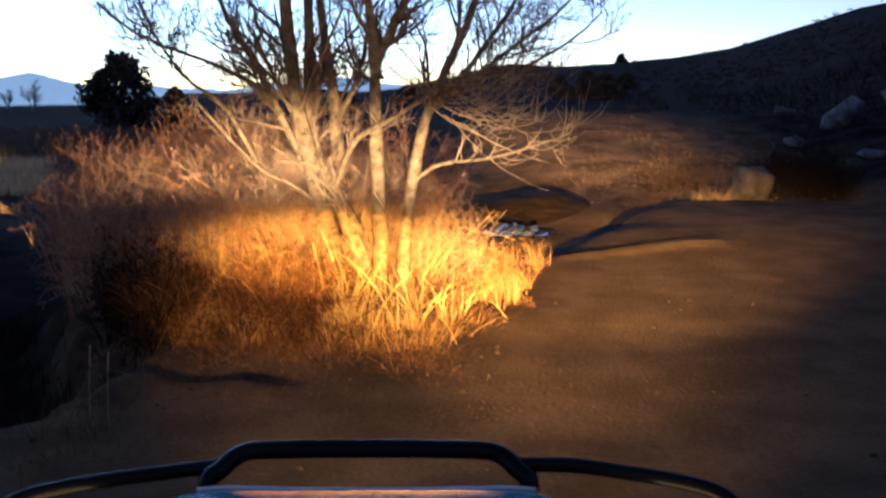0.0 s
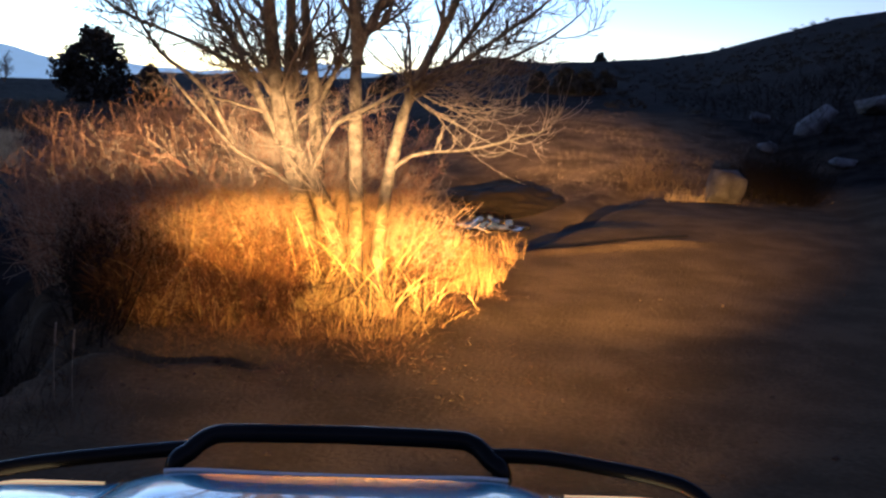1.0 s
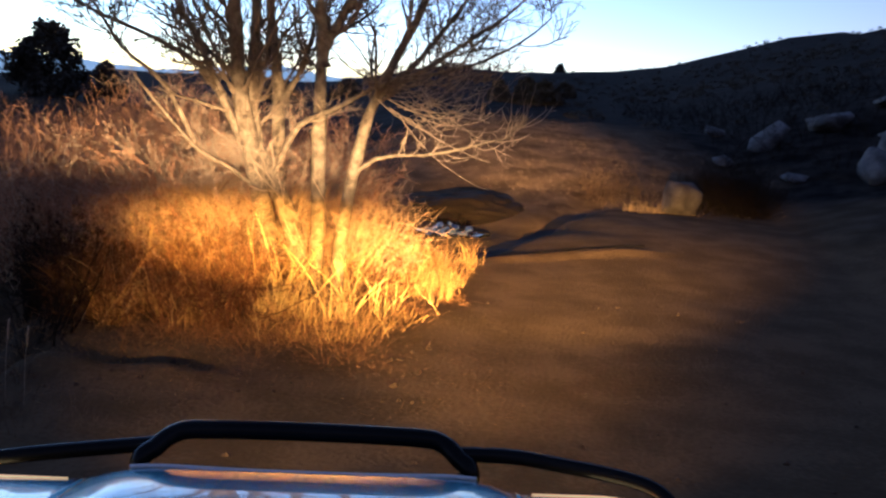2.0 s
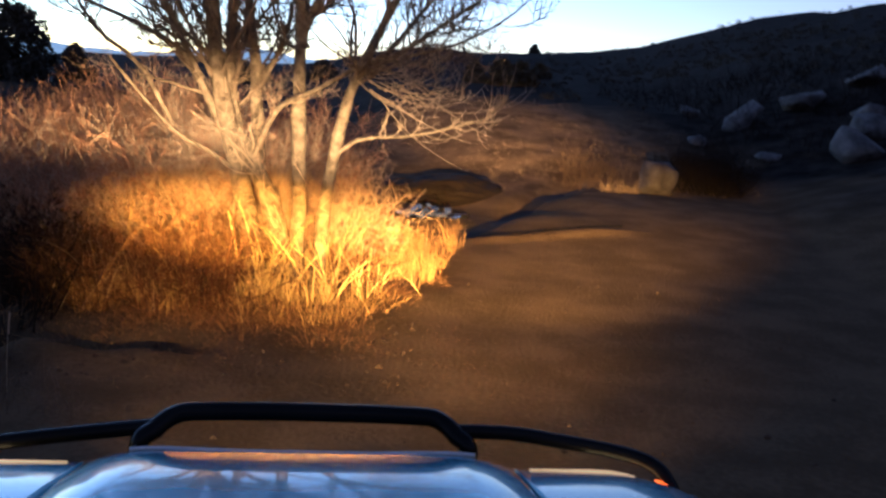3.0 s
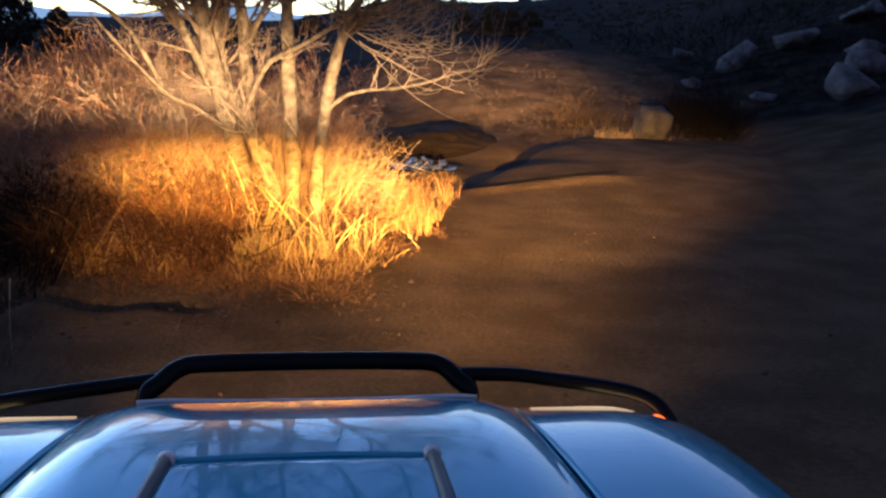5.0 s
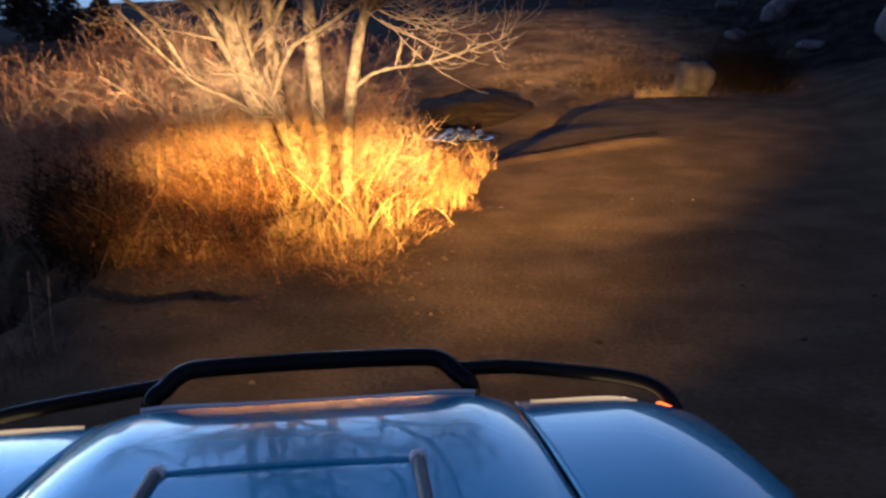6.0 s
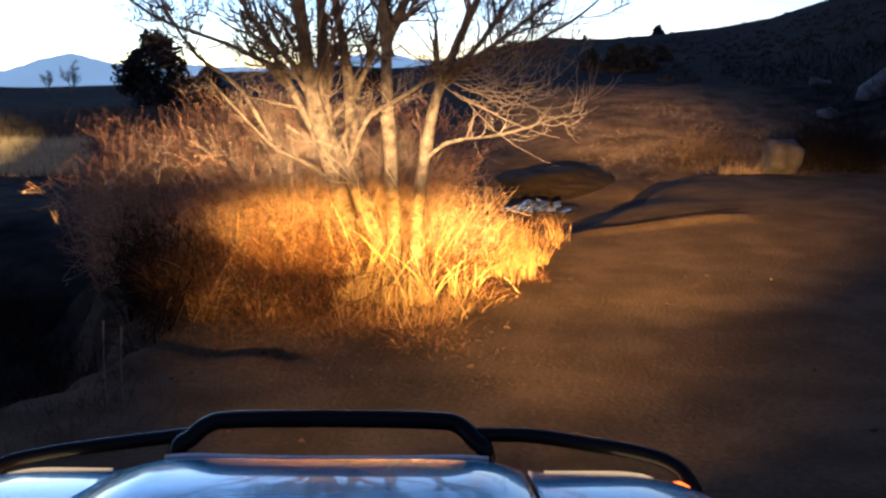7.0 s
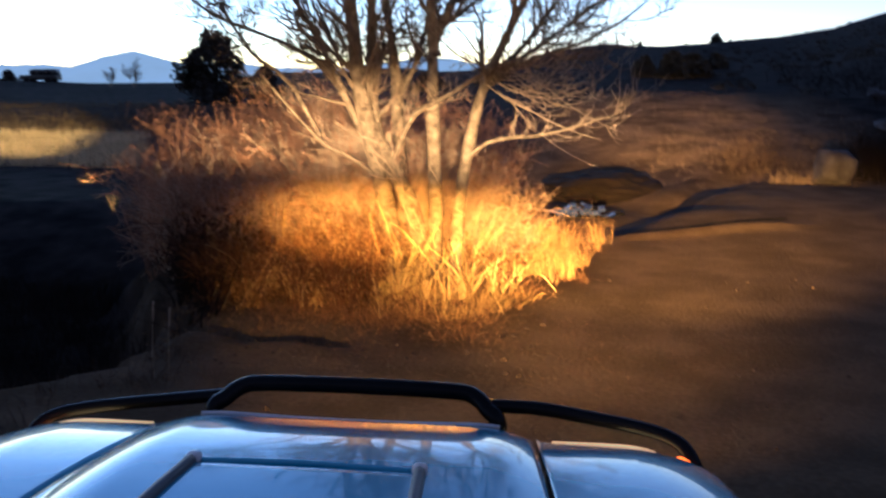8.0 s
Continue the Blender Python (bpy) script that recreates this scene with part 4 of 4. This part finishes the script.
def hill_scrub(n, xr, yr, size, label):
    """Low dark scrub bushes strewn over a hillside, each a tuft of small leaf clumps."""
    x, y = scatter(n, xr, yr, lambda a, b: (a > 5.0 + 0.16 * (b - 20)) & (b > 31 - 1.1 * np.clip(a - 4, 0, 12)))
    keep = np.array([noise.noise((p * 0.12, q * 0.12, 5)) for p, q in zip(x, y)]) + 0.25 * rng.normal(0, 1, len(x)) > -0.05
    x, y = x[keep], y[keep]
    m, per = len(x), 46
    s = rng.uniform(*size, m) * (0.6 + 0.4 * rng.uniform(0, 1, m))
    d = unit(rng.normal(0, 1, (m, per, 3))) * rng.uniform(0.25, 1, (m, per, 1)) ** 0.5
    d[..., 2] = np.abs(d[..., 2]) * 0.85
    z = np.array([float(floor_at(p, q)) + relief(p, q) for p, q in zip(x, y)])
    c = d * s[:, None, None] + np.stack([x, y, z], axis=-1)[:, None]
    c = c.reshape(-1, 3)
    k = len(c)
    d1, d2 = unit(rng.normal(0, 1, (k, 3))), unit(rng.normal(0, 1, (k, 3)))
    w = np.repeat(s, per)[:, None] * rng.uniform(0.12, 0.34, (k, 1))
    vts = np.stack([c - d1 * w, c + d2 * w * 0.5, c + d1 * w, c - d2 * w * 0.5], axis=1)
    ob = new("hill_scrub", mesh_np("hill_scrub", vts, np.arange(k * 4).reshape(k, 4), NEEDLE, False))
    return tagged(ob, label, "scrub", kind="stuff")


hill_scrub(2200, (5, 40), (18, 75), (0.12, 0.40), "dark low scrub scattered over the hillside")
hill_scrub(900, (10, 110), (70, 190), (0.2, 0.55), "dark scrub along the far ridge")

# ---- far parked truck ----


def far_truck(x, y):
    z0 = float(floor_at(x, y))
    t = thing("parked_truck", x, y, z0, "dark boxy off-road wagon parked on the far road", "car")
    bm = box(-2.35, -0.85, 0.45, 2.35, 0.85, 1.05, 0.08)
    part("body", bm, DARKCAR, t)
    bm = bmesh.new()
    prof = ((-1.05, 1.05), (-0.75, 1.75), (2.15, 1.78), (2.33, 1.05))
    for s in (-0.78, 0.78):
        bm.faces.new([bm.verts.new((a, s, b)) for a, b in prof])
    bm.verts.ensure_lookup_table()
    for i in range(4):
        bm.faces.new((bm.verts[i], bm.verts[(i + 1) % 4], bm.verts[4 + (i + 1) % 4], bm.verts[4 + i]))
    bmesh.ops.recalc_face_normals(bm, faces=bm.faces)
    bmesh.ops.bevel(bm, geom=list(bm.edges), offset=0.06, segments=2, affect="EDGES")
    part("cab", bm, DARKCAR, t)
    for a in (-0.55, 0.45, 1.4):
        part("window", box(a - 0.38, -0.80, 1.15, a + 0.42, -0.775, 1.6, 0.01, 1), GLASS, t)
    for a in (-1.45, 1.4):
        for s in (-0.78, 0.78):
            bm = bmesh.new()
            bmesh.ops.create_cone(bm, cap_ends=True, segments=24, radius1=0.40, radius2=0.40, depth=0.24, matrix=Matrix.Translation((a, s, 0.40)) @ Matrix.Rotation(radians(90), 4, "X"))
            bmesh.ops.bevel(bm, geom=[e for e in bm.edges if len(e.link_faces) == 2], offset=0.02, segments=1, affect="EDGES")
            part("wheel", bm, RUBBER, t)


far_truck(-60.6, 100)

# ---- the vehicle whose bonnet is in view ----
car = thing("off_road_vehicle", CX, 0.0, 0.0, "silver-blue off-road vehicle with a black front guard bar", "car")


def hood_front(x):
    return 2.075 - 0.10 * (abs(x) / 0.56) ** 3


def body_z(x, y):
    """Height of the bonnet and fender skin; x from the middle line."""
    a = abs(x)
    z = 0.955 - 0.090 * (max(0.0, y - 1.1) / 0.95) ** 2.8 + 0.010 * max(0.0, 1.1 - y) - 0.012 * max(0.0, (y - 2.03) / 0.045) ** 2
    z -= 0.034 * max(0.0, (a - 0.40) / 0.16) ** 2 if a < 0.56 else 0.034 + 0.02 * (a - 0.56)
    if a > 0.80:
        z -= 0.030 * ((a - 0.80) / 0.20) ** 2
    return z


def skin(x_of, y_of, nu, nv, thick=0.018, raise_fn=None):
    bm = bmesh.new()
    top = [[None] * nv for _ in range(nu)]
    bot = [[None] * nv for _ in range(nu)]
    for i in range(nu):
        for j in range(nv):
            yv = y_of(i / (nu - 1), j / (nv - 1))
            xv = x_of(i / (nu - 1), yv)
            zv = body_z(xv, yv) + (raise_fn(xv, yv) if raise_fn else 0)
            top[i][j] = bm.verts.new((xv, yv, zv))
            bot[i][j] = bm.verts.new((xv, yv, zv - thick))
    for i in range(nu - 1):
        for j in range(nv - 1):
            bm.faces.new((top[i][j], top[i + 1][j], top[i + 1][j + 1], top[i][j + 1]))
            bm.faces.new((bot[i][j], bot[i][j + 1], bot[i + 1][j + 1], bot[i + 1][j]))
    for i in range(nu - 1):
        for j in (0, nv - 1):
            bm.faces.new((top[i][j], top[i + 1][j], bot[i + 1][j], bot[i][j]))
    for j in range(nv - 1):
        for i in (0, nu - 1):
            bm.faces.new((top[i][j], top[i][j + 1], bot[i][j + 1], bot[i][j]))
    bmesh.ops.recalc_face_normals(bm, faces=bm.faces)
    return bm


def seam(y):
    return 0.53 + 0.045 * (2.0 - y) / 0.5


def scoop(x, y):
    """The raised middle panel of the bonnet with its step-down front."""
    w = 0.265 + 0.02 * (1.55 - y)
    side_ = float(step(w + 0.03, w - 0.005, abs(x)))
    return 0.007 * side_ * float(step(1.60, 1.54, y))


part("bonnet", skin(lambda u, y: (2 * u - 1) * seam(y), lambda u, v: 0.35 + v * (hood_front((2 * u - 1) * 0.56) - 0.35), 81, 90, 0.02, scoop), PAINT, car, "glossy silver-blue bonnet with a raised middle panel")
for s in (-1, 1):
    part("fender", skin(lambda u, y: s * (seam(y) + 0.015 + u * (1.0 + 0.05 * max(0.0, 1.95 - y) / 0.45 * (1 if y > 1.5 else 1.5 / max(y, 1.0) * 0.67) - seam(y))), lambda u, v: 0.35 + v * (2.03 - 0.10 * max(0.0, (u - 0.5) * 2) ** 2 - 0.35), 40, 60, 0.02), PAINT, car)
    part("fender_side", box(s * 1.0 - 0.03, 0.35, 0.50, s * 1.0 + 0.012, 1.90, 0.76, 0.012), PAINT, car)
    lamp_ = part("headlight", box(s * 0.72 - 0.15, 1.90, 0.64, s * 0.72 + 0.13, 2.0, 0.79, 0.02), STEEL, car)
    # set to the camera's view, for the headlight's glint under the guard wing
    part("lens", box(s * 0.82 - 0.055, 2.0, 0.665, s * 0.82 + 0.055, 2.075, 0.818, 0.022, 3), LENS, lamp_, "lit headlight glass")
    # glowing rod added in place of light caught on the fender's edge
    brow = [(s * a, 2.032 - 0.10 * max(0.0, ((a - 0.55) / 0.45 - 0.5) * 2) ** 2, body_z(a, 2.02) - 0.002) for a in np.linspace(0.59, 0.93, 12)]
    part("fender_glow", rod(brow, 0.0012 + 0.0040 * np.sin(np.linspace(0.05, 2.6, 30)) ** 1.5, 8, 30), FENDERGLOW, lamp_, "glowing rod for the highlight on the fender's front edge")
    part("indicator", box(s * 0.95 - 0.030, 1.94, 0.66, s * 0.95 + 0.034, 2.055, 0.808, 0.026, 3), AMBER, car, "amber indicator glass")
part("grille", box(-0.55, 1.93, 0.55, 0.55, 1.99, 0.83, 0.015), BLACK, car)
for i in range(5):
    part("grille_slat", box(-0.53, 1.985, 0.575 + i * 0.05, 0.53, 2.01, 0.595 + i * 0.05, 0.006), STEEL, car)
part("bumper", box(-0.98, 1.92, 0.38, 0.98, 2.14, 0.56, 0.05, 3), BLACK, car)
edge_pts = [(x_, hood_front(x_) + 0.003, body_z(x_, hood_front(x_)) + 0.004) for x_ in np.linspace(-0.44, 0.44, 15)]
part("bonnet_trim", rod(edge_pts, 0.0058, 8, 40), TRIM, car, "pale strip along the bonnet's front edge")
for s in (-1, 1):
    # dark rods in place of the grooves beside the raised panel
    strip = [(s * (0.272 + 0.05 * (1.58 - y_)), y_, body_z(0.27, y_) + 0.008) for y_ in np.linspace(1.57, 0.42, 9)]
    line = part("bonnet_strip", rod(strip, 0.015, 8, 30), DARKTRIM, car, "dark strip along the bonnet's middle panel")
    part("strip_end", box(s * 0.272 - 0.019, 1.555, 0.935, s * 0.272 + 0.019, 1.592, 0.966, 0.014, 3), TRIM, line)
panel_lip = [(x_, 1.575 + 0.012 * (1 - (x_ / 0.26) ** 2), body_z(x_, 1.575) + 0.004) for x_ in np.linspace(-0.258, 0.258, 9)]
part("panel_lip", rod(panel_lip, 0.0075, 8, 24), PAINT, car, "raised front edge of the bonnet's middle panel")
guard = part("guard_bar", rod(((-0.42, 2.10, 0.62), (-0.435, 2.10, 0.84), (-0.40, 2.13, 0.885), (-0.355, 2.165, 0.912), (-0.28, 2.17, 0.922), (0, 2.175, 0.924), (0.28, 2.17, 0.922), (0.355, 2.165, 0.912), (0.40, 2.13, 0.885), (0.435, 2.10, 0.84), (0.42, 2.10, 0.62)), 0.026, 14, 90), BLACK, car, "black tubular guard bar")
for s in (-1, 1):
    # one wing lower, one higher, to fit the camera's view
    view_offset = 0.010 * s
    part("guard_wing", rod([(s * a, b, c + view_offset * f_) for a, b, c, f_ in ((0.385, 2.14, 0.892, 0), (0.55, 2.147, 0.878, 1), (0.70, 2.14, 0.860, 1), (0.84, 2.115, 0.846, 1), (0.93, 2.08, 0.832, 1), (0.975, 2.04, 0.800, 1), (1.0, 2.01, 0.72, 1), (1.0, 2.01, 0.52, 0))], 0.021, 12, 50), BLACK, guard)
part("cowl", box(-0.95, 0.15, 0.90, 0.95, 0.345, 1.00, 0.02), BLACK, car)
part("tub", box(-0.97, -2.3, 0.42, 0.97, 0.14, 0.98, 0.05), PAINT, car)
part("underbody", box(-0.85, -2.2, 0.34, 0.85, 1.88, 0.52, 0.03), BLACK, car)
for a in (-1.55, 1.28):
    for s in (-0.84, 0.84):
        bm = bmesh.new()
        bmesh.ops.create_cone(bm, cap_ends=True, segments=40, radius1=0.38, radius2=0.38, depth=0.26, matrix=Matrix.Translation((s, a, 0.37)) @ Matrix.Rotation(radians(90), 4, "Y"))
        bmesh.ops.bevel(bm, geom=list(bm.edges), offset=0.03, segments=2, affect="EDGES")
        wheel = part("wheel", bm, RUBBER, car)
        bm = bmesh.new()
        bmesh.ops.create_cone(bm, cap_ends=True, segments=32, radius1=0.21, radius2=0.19, depth=0.275, matrix=Matrix.Translation((s, a, 0.37)) @ Matrix.Rotation(radians(90), 4, "Y"))
        part("rim", bm, STEEL, wheel)

# ---- edge of the brush and more pale canes behind the stems ----
thicket("brush_thicket", (-6.2, -3.9), (8.6, 12.2), 1500, (1.0, 1.75), BRUSH, "leafless red-brown brush at the thicket's edge", 0.0046, 0.45, 7,
        keep=lambda x, y: (x > -0.75 - 0.47 * (y - 2.2)) & (x < -3.75 - 0.42 * (y - 8.4)) & patchy(x, y, 2.3, -0.3))
thicket("bent_canes", (-2.3, -0.5), (8.1, 9.0), 170, (1.2, 1.9), CANE, "pale tangled canes about the tree's stems", 0.0042, 0.55, 8)
